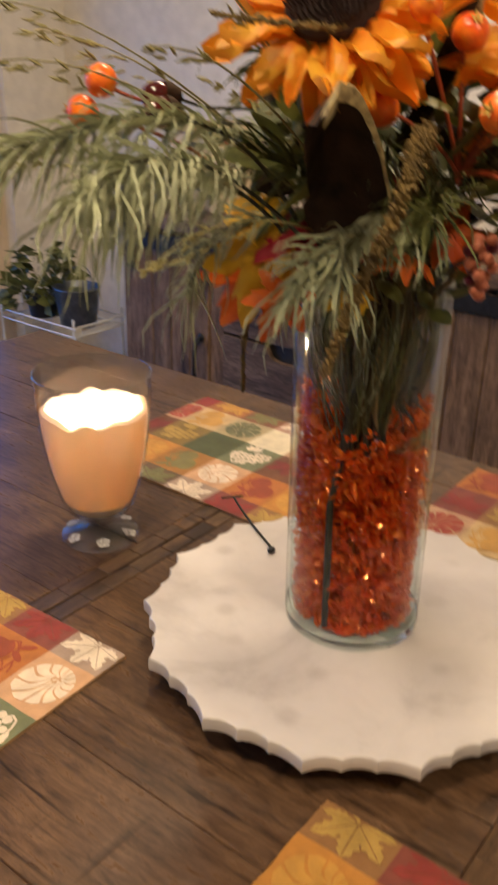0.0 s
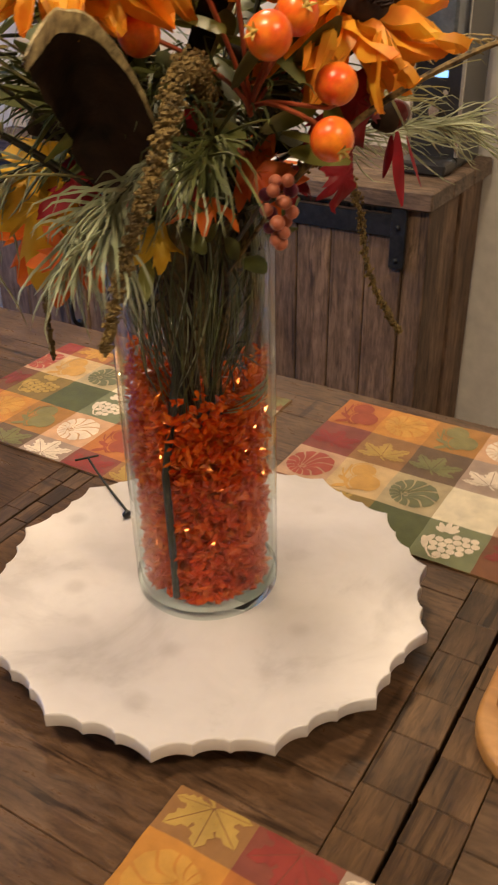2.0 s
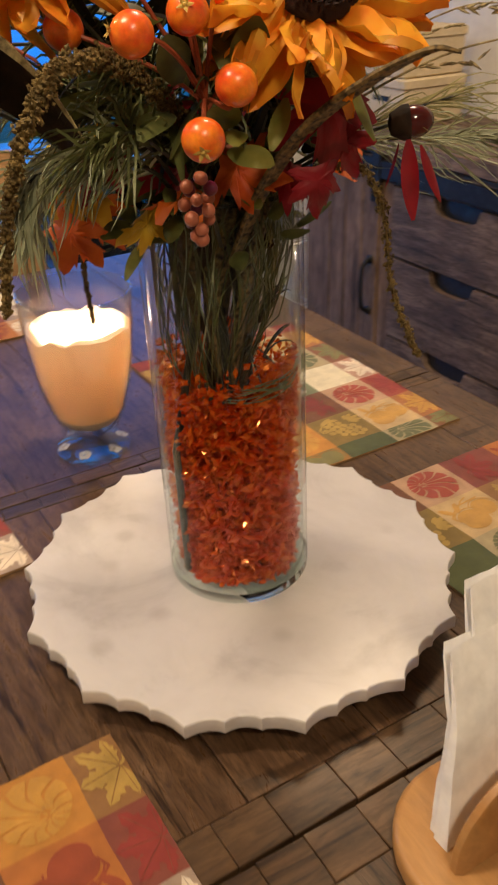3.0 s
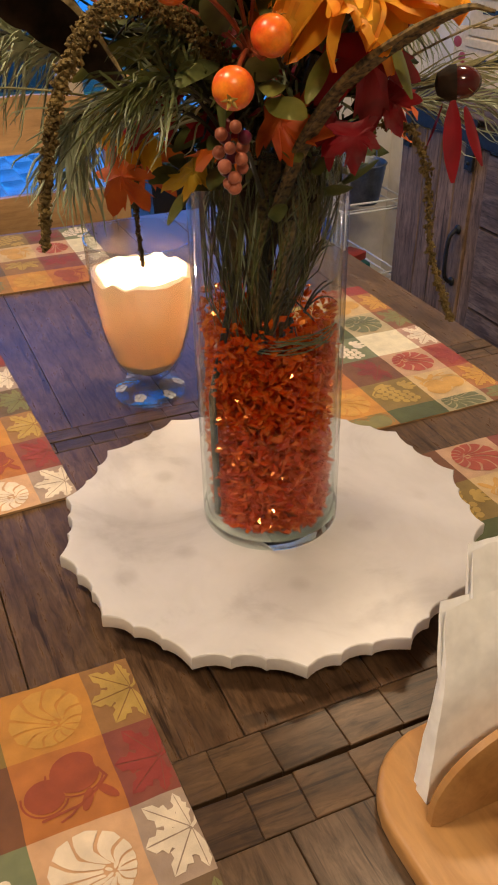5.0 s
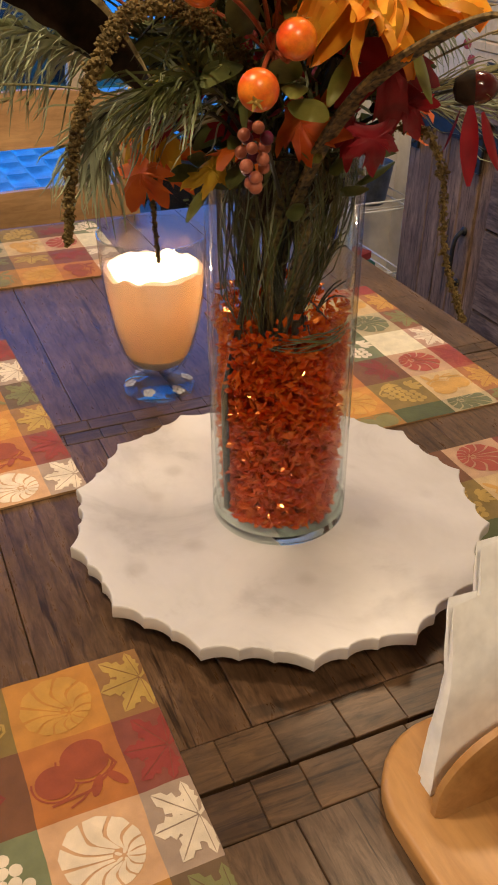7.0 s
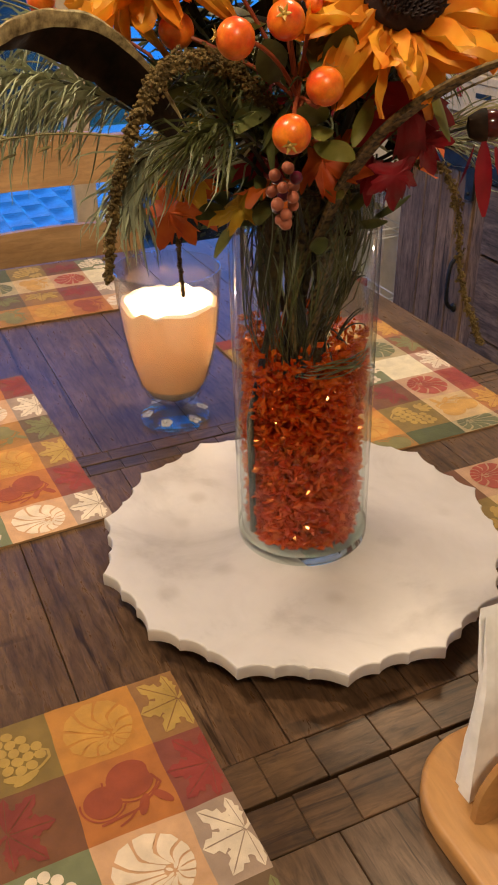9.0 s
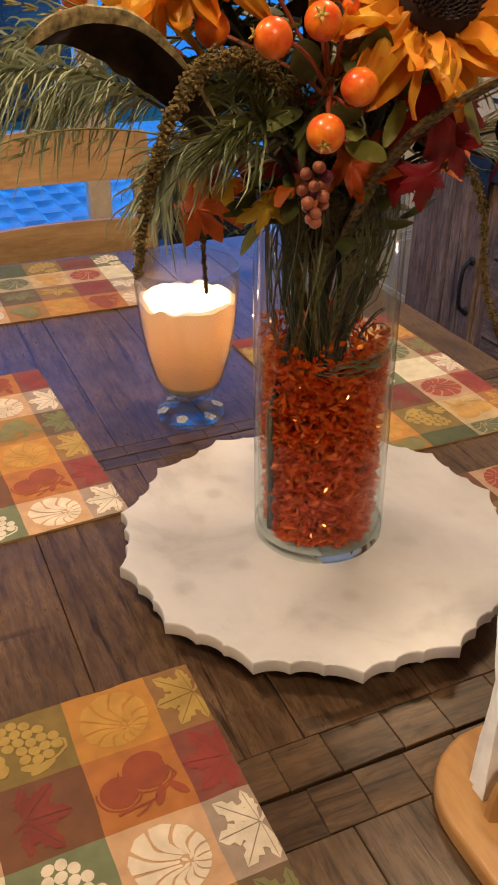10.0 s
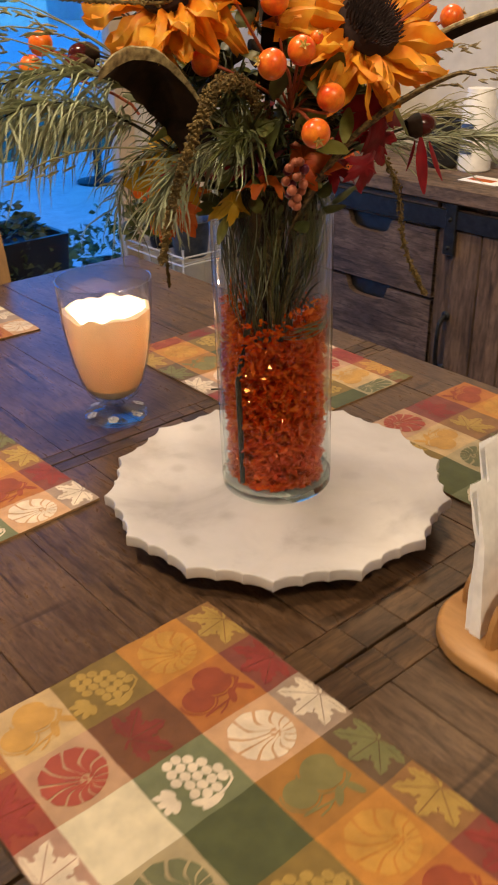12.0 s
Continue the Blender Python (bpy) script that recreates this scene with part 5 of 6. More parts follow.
def sunflower(p, nrm, r=0.036, label=""):
    p = Vector(p)
    head = Mesh().lathe([(0, -0.02), (r * 0.55, -0.014), (r * 1.02, -0.002), (r * 1.04, 0.004), (r * 0.9, 0.011), (r * 0.6, 0.012), (r * 0.3, 0.008), (0, 0.006)], 32)
    for i in range(230):
        rr = r * math.sqrt((i + 0.5) / 230)
        a = i * 2.39996
        h = 0.008 + 0.005 * (rr / r) * (1.3 - rr / r) * 3
        c = Vector((rr * math.cos(a), rr * math.sin(a), h))
        d = Vector((math.cos(a) * rr / r * 0.5, math.sin(a) * rr / r * 0.5, 1)).normalized()
        s = Vector((-math.sin(a), math.cos(a), 0))
        e = d.cross(s)
        w = 0.0016
        head.add([c + s * w, c + e * w, c - s * w, c - e * w, c + d * rb.uniform(0.004, 0.008)], [(0, 1, 4), (1, 2, 4), (2, 3, 4), (3, 0, 4)])
    at = Matrix.Translation(loc(p)) @ frame_of(nrm, 0.3)
    flower = part("sunflower", head, SEED, bq, label or "orange sunflower with dark brown seed head", at=at)
    for ring, (n, tilt, rad) in enumerate(((15, 12, 0.86), (14, -8, 0.9), (12, -28, 0.86))):
        for k in range(n):
            a = 360 * (k + 0.5 * (ring % 2) + rb.uniform(-0.25, 0.25)) / n
            o = part("petal", PETALS[rb.randrange(5)], None, flower)
            s = rb.uniform(0.85, 1.18)
            o.matrix_local = Matrix.Rotation(radians(a), 4, "Z") @ pose(r * rad, 0, -0.003 - 0.004 * ring, rb.uniform(-25, 25), -tilt + rb.uniform(-16, 12), rb.uniform(-10, 10)) @ Matrix.Scale(s, 4)
    part("stem", stem_to(p - Vector(nrm).normalized() * 0.02, 0.004, 0.004), STEM, flower, at=at.inverted())
    # green sepals behind the head
    for k in range(7):
        a = 360 * k / 7
        o = part("sepal", SEPAL, None, flower)
        o.matrix_local = Matrix.Rotation(radians(a), 4, "Z") @ pose(r * 0.6, 0, -0.016, 0, 30 + rb.uniform(-12, 12), 0)
    return flower


SEPAL = petal_mesh(0.05, 0.022, -0.25, 0.006, 21.0).data("sepal", DARKGREEN)
sunflower((0.142, -0.01, 1.36), (0.72, -0.12, 0.62), 0.031, "orange sunflower with dark brown seed head, tipped outward")
sunflower((0.035, -0.16, 1.4), (0.25, -0.62, 0.66), 0.032, "orange sunflower with dark seed head, facing the front")
sunflower((-0.12, 0.10, 1.42), (-0.5, 0.4, 0.75), 0.034, "orange sunflower at the back of the bouquet")
# one large petal that hangs below the head
hang = petal_mesh(0.05, 0.026, -0.1, 0.004, 2.2).data("hanging_petal", PETAL)
part("hanging_petal", hang, None, bq, "drooping orange petal", at=Matrix.Translation(loc((0.176, -0.038, 1.332))) @ Matrix.Rotation(radians(-60), 4, "Z") @ pose(0, 0, 0, 80, 70, 0))

ball_data = Mesh().ball((0, 0, 0), 1.0, 28, 18, (1, 1, 0.97)).data("berry", ORANGE)
cal = Mesh()
for k in range(5):
    a = k * 1.2566
    d = Vector((math.cos(a), math.sin(a), 0.5)).normalized()
    cal.blade([Vector((0, 0, 0.92)), Vector((0, 0, 0.98)) + d * 0.22, Vector((0, 0, 0.95)) + d * 0.5], [0.16, 0.2, 0.02], d.cross(Vector((0, 0, 1))), 0.2)
cal.ball((0, 0, 0.97), 0.13, 8, 5)
cal_data = cal.data("calyx", GOLD)


def berry(p, r, axis, stalk=True, back=None):
    p = Vector(p)
    at = Matrix.Translation(loc(p)) @ frame_of(axis, rb.uniform(0, 6)) @ Matrix.Scale(r, 4)
    o = part("berry", ball_data, None, bq, "round orange artificial berry", at=at)
    part("calyx", cal_data, None, o, "gold calyx")
    b = Vector(back) if back else p - Vector(axis).normalized() * r * 0.6 - Vector((p.x, p.y, 0)) * 0.4 - Vector((0, 0, 0.05))
    if stalk:
        part("stalk", Mesh().tube([loc(q) for q in bez(p - Vector(axis).normalized() * r * 0.9, p - Vector(axis).normalized() * r * 1.6, b + Vector((0, 0, 0.02)), b, 6)], 0.0016, 6), REDSTEM, o, at=at.inverted())


REDSTEM = plain("red_stalk", (0.3, 0.05, 0.02), (0.4, 0.09, 0.03), 60, 0.5, 0.2)
BR = 0.0132
HUB = (0.1, -0.07, 1.28)
for p, r, ax in (((0.186, -0.119, 1.28), BR, (0.75, -0.45, -0.35)), ((0.172, -0.087, 1.306), BR, (-0.2, 0.4, 0.9)),
                 ((0.159, -0.147, 1.337), 0.0132, (-0.2, -0.9, 0.2)), ((0.156, -0.109, 1.346), 0.0128, (0.75, -0.5, 0.4)),
                 ((0.077, -0.157, 1.336), BR, (-0.6, -0.6, 0.3)), ((0.15, -0.085, 1.355), 0.006, (0.7, -0.2, 0.6)),
                 ((-0.173, -0.205, 1.322), BR, (-0.8, -0.5, 0.1)), ((-0.155, -0.2, 1.346), BR, (-0.6, -0.5, 0.5)),
                 ((0.118, 0.148, 1.363), BR, (0.7, 0.6, 0.4)), ((0.11, -0.1, 1.385), BR, (0.5, -0.5, 0.6)), ((0.2, 0.05, 1.40), BR, (0.8, 0.2, 0.5)),
                 ((0.1, -0.15, 1.40), 0.011, (0.5, -0.7, 0.4))):
    berry(p, r, ax, True, HUB if p[1] > -0.19 and p[1] < 0.1 and p[0] > 0.05 else None)

# dusty berry cluster at the rim
cluster = part("berry_cluster", Mesh().tube([loc((0.06, -0.04, 1.17)), loc((0.11, -0.075, 1.22)), loc((0.135, -0.098, 1.235))], 0.0018, 6), STEM, bq, "cluster of dusty pink and plum berries")
small = Mesh().ball((0, 0, 0), 1.0, 14, 10).data("bead", PINKBERRY)
plum = Mesh().ball((0, 0, 0), 1.0, 14, 10).data("bead", PLUM)
for k in range(17):
    u = k / 16
    w = 0.0095 * math.sin(math.pi * (0.25 + 0.7 * u))
    a = k * 2.4
    c = Vector((0.1395, -0.1005, 1.248 - 0.042 * u)) + Vector((w * math.cos(a), w * math.sin(a), 0))
    part("bead", plum if k in (3, 4, 9, 12) else small, None, cluster, at=Matrix.Translation(loc(c)) @ Matrix.Scale(rb.uniform(0.0042, 0.0053), 4))


def maple(p, d, nrm, size, material, curl=0.25, name="maple_leaf", label=""):
    """Lobed leaf with cupped, slightly twisted lobes. p: stalk end, d: way of the tip."""
    d, nrm = Vector(d).normalized(), Vector(nrm).normalized()
    s = d.cross(nrm).normalized()
    n2 = s.cross(d)
    m = Mesh()
    out = leaf_outline(size)
    n = len(out)
    rings = 4
    sd = rb.uniform(0, 50)
    v = []
    for r in range(rings + 1):
        for x, y in out:
            f = r / rings
            X, Y = x * f, y * f + size * 0.12 * (1 - f)
            z = -curl * (X * X + Y * Y) / size + 0.42 * size * noise.noise(Vector((X / size * 2.4, Y / size * 2.0, sd))) * f
            v.append(loc(Vector(p) + s * X + d * Y + n2 * z))
    q = []
    for r in range(rings):
        for i in range(n):
            j = (i + 1) % n
            q.append((r * n + i, r * n + j, (r + 1) * n + j, (r + 1) * n + i))
    m.add(v, q)
    return part(name, m, material, bq, label)


for p, d, nr, sz, mt, lab in (
        ((0.146, -0.002, 1.29), (0.25, 0.1, -0.9), (0.85, -0.35, 0.3), 0.058, RED, "deep red fabric maple leaf"),
        ((0.125, 0.03, 1.255), (0.25, 0.3, -0.8), (0.8, -0.5, 0.3), 0.036, RED, "deep red fabric maple leaf"),
        ((0.14, -0.004, 1.235), (0.25, 0.05, -0.9), (0.9, -0.3, 0.2), 0.032, RED, "deep red fabric maple leaf"),
        ((0.085, 0.005, 1.225), (0.6, 0.55, -0.35), (0.5, -0.4, 0.75), 0.034, RED, "deep red fabric maple leaf"),
        ((-0.01, -0.1, 1.235), (-0.45, -0.65, -0.05), (0.2, -0.6, 0.75), 0.052, RED, "deep red fabric maple leaf"),
        ((0.04, -0.06, 1.228), (0.1, -0.8, 0.05), (0.5, -0.3, 0.8), 0.036, RED, "deep red fabric maple leaf"),
        ((-0.05, -0.1, 1.245), (-0.5, -0.7, -0.5), (0.3, -0.5, 0.7), 0.07, YELLEAF, "yellow fabric maple leaf"),
        ((-0.05, -0.115, 1.22), (0.1, -0.55, -0.85), (0.5, -0.7, 0.2), 0.07, YELLEAF, "yellow fabric maple leaf"),
        ((-0.07, -0.1, 1.19), (-0.3, -0.35, -0.9), (0.7, -0.6, 0.2), 0.066, ORLEAF, "orange fabric maple leaf"),
        ((-0.015, -0.135, 1.185), (-0.15, -0.4, -0.8), (0.5, -0.8, 0.1), 0.045, ORLEAF, "orange fabric maple leaf"),
        ((0.08, -0.04, 1.235), (0.45, 0.25, 0.05), (0.55, -0.5, 0.65), 0.045, ORLEAF, "orange fabric maple leaf"),
        ((0.06, -0.07, 1.215), (0.4, -0.6, 0.1), (0.4, -0.4, 0.8), 0.04, ORLEAF, "orange fabric maple leaf"),
        ((0.03, -0.085, 1.19), (-0.3, -0.8, -0.15), (0.4, -0.2, 0.9), 0.035, YELLEAF, "yellow fabric leaf over the rim"),
        ((-0.1, 0.06, 1.24), (-0.8, 0.4, -0.4), (-0.3, 0.2, 0.9), 0.07, RED, "deep red fabric maple leaf"),
        ((-0.02, 0.11, 1.24), (0.1, 0.8, -0.5), (0, 0.4, 0.9), 0.07, ORLEAF, "orange fabric maple leaf")):
    maple(p, d, nr, sz, mt, 0.6 if mt == RED else 0.4, "maple_leaf", lab)


def simple_leaf(p, d, L, W, material, name="leaf", droop=0.3, twist=0.0):
    d = Vector(d).normalized()
    p = Vector(p)
    s = d.cross(Vector((0, 0, 1)))
    s = (s if s.length > 0.05 else Vector((1, 0, 0))).normalized()
    s = Matrix.Rotation(twist, 3, d) @ s
    pts, ws = [], []
    for i in range(8):
        u = i / 7
        pts.append(loc(p + d * L * u - Vector((0, 0, droop * L * u * u))))
        ws.append(max(0.0012, W * math.sin(math.pi * (0.06 + 0.9 * u)) ** 0.8))
    return part(name, Mesh().blade(pts, ws, s, 0.13, across=4), material, bq)


# narrow red fabric lobes that hang at the side
for p, d, L, W in (((0.15, 0.072, 1.252), (0.15, 0.05, -1), 0.054, 0.015), ((0.155, 0.08, 1.248), (0.25, 0.35, -0.9), 0.042, 0.013), ((0.148, 0.064, 1.25), (0.0, -0.35, -0.9), 0.03, 0.012)):
    simple_leaf(p, d, L, W, RED, "red_lobe", 0.1, 0.6)
# broad leaves among the berries and dark leaves that fill the core
for p, d, L, W, mt, dr in (
        ((0.11, -0.07, 1.27), (0.6, -0.1, 0.45), 0.07, 0.032, YELLOWGREEN, 0.2), ((0.12, -0.06, 1.27), (0.65, -0.35, 0.2), 0.06, 0.026, YELLOWGREEN, 0.3),
        ((0.13, -0.07, 1.26), (0.8, 0.15, 0.15), 0.055, 0.03, YELLOWGREEN, 0.3), ((0.1, -0.09, 1.3), (0.5, -0.35, 0.7), 0.075, 0.034, DARKGREEN, 0.2),
        ((0.14, -0.03, 1.29), (0.4, -0.5, -0.5), 0.05, 0.02, YELLOWGREEN, 0.1), ((0.16, 0.01, 1.3), (0.45, 0.1, -0.7), 0.05, 0.022, YELLOWGREEN, 0.1),
        ((0.09, -0.09, 1.28), (0.55, -0.6, 0.25), 0.08, 0.03, DARKGREEN, 0.4), ((0.12, -0.05, 1.3), (0.55, -0.2, 0.75), 0.09, 0.036, DARKGREEN, 0.2)):
    simple_leaf(p, d, L * 0.8, W * 0.72, mt, "broad_leaf", dr, rb.uniform(-0.5, 0.5))
for k in range(230):
    a = rb.uniform(0, 6.283)
    r = rb.uniform(0.02, 0.1)
    z = rb.uniform(1.16, 1.38)
    r *= 0.75 + 1.1 * (z - 1.16)
    p = Vector((r * math.cos(a), r * math.sin(a) - 0.02, z))
    d = Vector((math.cos(a), math.sin(a), rb.uniform(-0.2, 1.0))) + rnd(0.5)
    simple_leaf(p, d, rb.uniform(0.04, 0.08) * (0.55 if z < 1.26 else 1.0), rb.uniform(0.013, 0.028) * (0.7 if z < 1.26 else 1.0), (DARKGREEN, DARKGREEN, DARKGREEN, YELLOWGREEN, HUSK)[rb.randrange(5)], "core_leaf", rb.uniform(0, 0.5), rb.uniform(-1.2, 1.2))
for k in range(70):
    a = rb.uniform(0, 6.283)
    z = rb.uniform(1.2, 1.28)
    r = rb.uniform(0.01, 0.055)
    simple_leaf((r * math.cos(a), r * math.sin(a) - 0.012, z), Vector((math.cos(a), math.sin(a), 0.5)) + rnd(0.6), rb.uniform(0.03, 0.05), rb.uniform(0.014, 0.024), (DARKGREEN, HUSK, RED)[rb.randrange(3)], "core_leaf", rb.uniform(0, 0.4), rb.uniform(-1.2, 1.2))
for k in range(9):
    a = 2 * math.pi * k / 9 + rb.uniform(-0.1, 0.1)
    d = Vector((math.cos(a) * rb.uniform(0.05, 0.11), math.sin(a) * rb.uniform(0.05, 0.11), 1.3 + rb.uniform(-0.04, 0.07)))
    part("stem", stem_to(d, 0.0034, 0.002), STEM, bq)
for p0, p1, w in (((0.03, -0.045, 1.19), (0.0, -0.018, 0.99), 0.03), ((-0.02, -0.05, 1.18), (-0.008, -0.012, 1.0), 0.026), ((0.045, 0.0, 1.18), (0.012, 0.004, 0.985), 0.028), ((0.0, 0.045, 1.18), (0.0, 0.015, 1.0), 0.03)):
    pts = bez(p0, Vector(p0) + Vector((0, 0, -0.06)), Vector(p1) + Vector((0, 0, 0.06)), p1, 9)
    part("husk_foot", Mesh().blade([loc(q) for q in pts], [0.8 * w * (1 - 0.85 * (i / 9) ** 1.3) for i in range(10)], (Vector(p0).y, -Vector(p0).x, 0.1), 0.25, across=4), HUSK if w > 0.029 else SPECKLED, bq, "dark husk pushed into the crystals")
# stick pushed down against the glass
part("stem", Mesh().tube([loc(p) for p in ((0.0055, -0.0652, 0.817), (0.005, -0.0668, 0.9), (0.004, -0.068, 0.96), (0.01, -0.04, 1.1))], [0.0035, 0.0038, 0.0038, 0.0035], 8), STEM, bq, "dark stick against the glass")


def spray(path, count, length, droop, material=None, fan=1.0, name="needle_spray", label="", start=0.1, width=0.0011):
    """Branch with long soft needles that leave it forwards and hang over."""
    pts = [Vector(p) for p in spline(path, 8)]
    m = Mesh().tube([loc(p) for p in pts], [0.0022 - 0.0016 * i / len(pts) for i in range(len(pts))], 6, 1)
    n = len(pts)
    for k in range(count):
        u = start + (1 - start) * (k + rb.random()) / count
        i = min(n - 2, int(u * (n - 1)))
        p = pts[i].lerp(pts[i + 1], u * (n - 1) - i)
        t = (pts[i + 1] - pts[i]).normalized()
        out = rnd(1.0)
        out = (out - t * out.dot(t))
        out.normalize()
        d = (t * rb.uniform(0.5, 1.1) + out * fan * rb.uniform(0.3, 0.9)).normalized()
        L = length * rb.uniform(0.55, 1.15)
        dr = droop * rb.uniform(0.5, 1.3)
        ps = []
        sway = rnd(0.42) * L
        for j in range(6):
            s = j / 5
            ps.append(loc(p + d * L * s * (1 - 0.25 * dr * s) + Vector((0, 0, -dr * L * s ** 2.2)) + sway * math.sin(2.6 * s) * s))
        w = width * rb.uniform(0.8, 1.25)
        m.tube(ps, [w * 0.7, w, w, w * 0.85, w * 0.6, w * 0.12], 3)
    return part(name, m, [material or NEEDLE, STEM], bq, label)


soft = "soft grey-green long-needled spray"
spray([(0.0, -0.08, 1.2), (-0.025, -0.16, 1.265), (-0.03, -0.225, 1.295), (-0.035, -0.285, 1.3), (-0.03, -0.34, 1.28)], 165, 0.054, 0.6, label=soft, start=0.3, width=0.0013)
spray([(-0.02, -0.07, 1.2), (-0.04, -0.15, 1.295), (-0.07, -0.22, 1.325), (-0.125, -0.275, 1.31), (-0.165, -0.32, 1.29)], 180, 0.056, 0.6, label=soft, start=0.3, width=0.0013)
spray([(-0.02, -0.08, 1.2), (-0.05, -0.15, 1.265), (-0.075, -0.2, 1.28), (-0.1, -0.255, 1.26)], 130, 0.056, 0.85, label=soft, start=0.35, width=0.0014)
spray([(0.03, -0.05, 1.2), (0.08, -0.11, 1.262), (0.085, -0.15, 1.265), (0.08, -0.19, 1.25), (0.082, -0.205, 1.232)], 120, 0.05, 0.4, label=soft, start=0.2, width=0.0011)
spray([(0.03, -0.05, 1.19), (0.06, -0.1, 1.24), (0.05, -0.15, 1.24), (0.035, -0.175, 1.222), (0.03, -0.185, 1.2)], 95, 0.046, 0.4, label=soft, start=0.2, width=0.0012)
spray([(-0.02, -0.05, 1.19), (-0.05, -0.11, 1.24), (-0.09, -0.14, 1.22), (-0.11, -0.15, 1.17)], 70, 0.05, 0.5, label=soft, start=0.25)
spray([(0.02, 0.03, 1.2), (0.07, 0.08, 1.235), (0.125, 0.135, 1.243), (0.165, 0.172, 1.245)], 120, 0.075, 0.22, label="fine green grass spray", start=0.3, fan=0.45, width=0.0008)
spray([(0.04, 0.02, 1.21), (0.1, 0.07, 1.255), (0.13, 0.14, 1.275)], 50, 0.08, 0.25, GRASS, 0.4, label="fine dry grass spray", start=0.3, width=0.0007)
spray([(-0.03, 0.05, 1.2), (-0.08, 0.13, 1.28), (-0.11, 0.21, 1.29)], 110, 0.075, 0.6, label=soft, start=0.3)
spray([(-0.05, 0.0, 1.2), (-0.13, 0.02, 1.29), (-0.21, 0.03, 1.29)], 110, 0.075, 0.6, label=soft, start=0.3)
spray([(0.08, -0.09, 1.25), (0.11, -0.13, 1.275), (0.125, -0.165, 1.27)], 90, 0.05, 0.35, DARKGREEN, 0.9, label="dark green needled spray", start=0.1, width=0.0011)
# inner green needles that hide the core
for a0, z1 in ((-2.4, 1.3), (-1.7, 1.29), (-1.0, 1.31), (-0.4, 1.3), (0.3, 1.3), (1.0, 1.31), (1.9, 1.3), (2.8, 1.31), (-2.05, 1.37), (-1.35, 1.36)):
    c, s = math.cos(a0), math.sin(a0)
    spray([(0.02 * c, 0.02 * s - 0.02, 1.2), (0.06 * c, 0.06 * s - 0.02, z1 - 0.03), (0.115 * c, 0.115 * s - 0.02, z1)], 80, 0.055, 0.4, DARKGREEN, 0.9, label="dark green needled spray", start=0.15, width=0.0012)
# greenery pushed down inside the vase: long soft needles swept together towards one foot
OLIVE = leafy("olive_needle", (0.04, 0.045, 0.013), (0.15, 0.145, 0.048), 30, 0.5, 0.2)
FOOT = Vector((0.008, -0.018, 1.0))


def inside(q):
    """Keep a point clear of the glass."""
    l = math.hypot(q.x + 0.001, q.y + 0.005)
    if l > 0.063:
        q.x, q.y = (q.x + 0.001) * 0.063 / l - 0.001, (q.y + 0.005) * 0.063 / l - 0.005
    return q


for k in range(16):
    a = 6.283 * k / 16 + 0.3
    c, s = math.cos(a), math.sin(a)
    top = Vector((0.05 * c, 0.05 * s, 1.215))
    end = FOOT + Vector((0.014 * c, 0.014 * s, rb.uniform(-0.02, 0.06)))
    m = Mesh()
    for j in range(10):
        o = rnd(0.022)
        lift = rb.uniform(0.0, 0.09) if j % 3 else 0.0
        e = end + rnd(0.01) + Vector((0.5 * lift * c, 0.5 * lift * s, lift))
        bow = Vector((-s, c, 0)) * rb.uniform(-0.06, 0.06) + rnd(0.016)
        ps = [loc(inside(q)) for q in bez(top + o, top + o + Vector((0, 0, -0.06)) + bow, e + Vector((0.025 * c, 0.025 * s, 0.07)) + bow, e, 9)]
        w = rb.uniform(0.0006, 0.0012)
        m.tube(ps, [w] * 7 + [w * 0.8, w * 0.5, w * 0.2], 3)
    part("needle_tuft", m, (OLIVE, OLIVE, DARKGREEN, OLIVE, NEEDLE, OLIVE, DARKGREEN)[k % 7], bq, "needles hanging inside the vase")
for k in range(9):
    a = 0.7 * k + 0.2
    p0, p1 = Vector((0.056 * math.cos(a), 0.056 * math.sin(a), 1.2)), FOOT + Vector((0.022 * math.cos(a), 0.022 * math.sin(a), rb.uniform(0.0, 0.09)))
    part("husk_strip", Mesh().blade([loc(inside(q)) for q in bez(p0, p0 + rnd(0.012) - Vector((0, 0, 0.05)), p1 + rnd(0.015) + Vector((0, 0, 0.06)), p1, 10)],
                                    [0.014, 0.018, 0.02, 0.02, 0.019, 0.017, 0.015, 0.012, 0.009, 0.006, 0.003], (math.sin(a), -math.cos(a), 0.2), 0.2, across=4), (LATTICE, SPECKLED)[k % 2], bq, "speckled husk leaf inside the vase")
# thin side twigs near the glass
for a, z0 in ((-1.9, 1.1), (-0.1, 1.06), (0.55, 1.08), (0.95, 1.04), (-1.2, 1.12)):
    p = Vector((0.03 * math.cos(a), 0.03 * math.sin(a), z0))
    m = Mesh()
    for j in range(4):
        b0 = a + rb.uniform(-0.5, 0.5)
        e = Vector((0.06 * math.cos(b0), 0.06 * math.sin(b0), z0 + rb.uniform(-0.03, 0.05)))
        m.tube([loc(inside(q)) for q in bez(p, p.lerp(e, 0.4) + Vector((0, 0, 0.015)), e + rnd(0.01), e, 6)], [0.0013, 0.0012, 0.0011, 0.001, 0.0009, 0.0007, 0.0004], 4)
    part("twig", m, STEM, bq, "thin dark twig inside the vase")
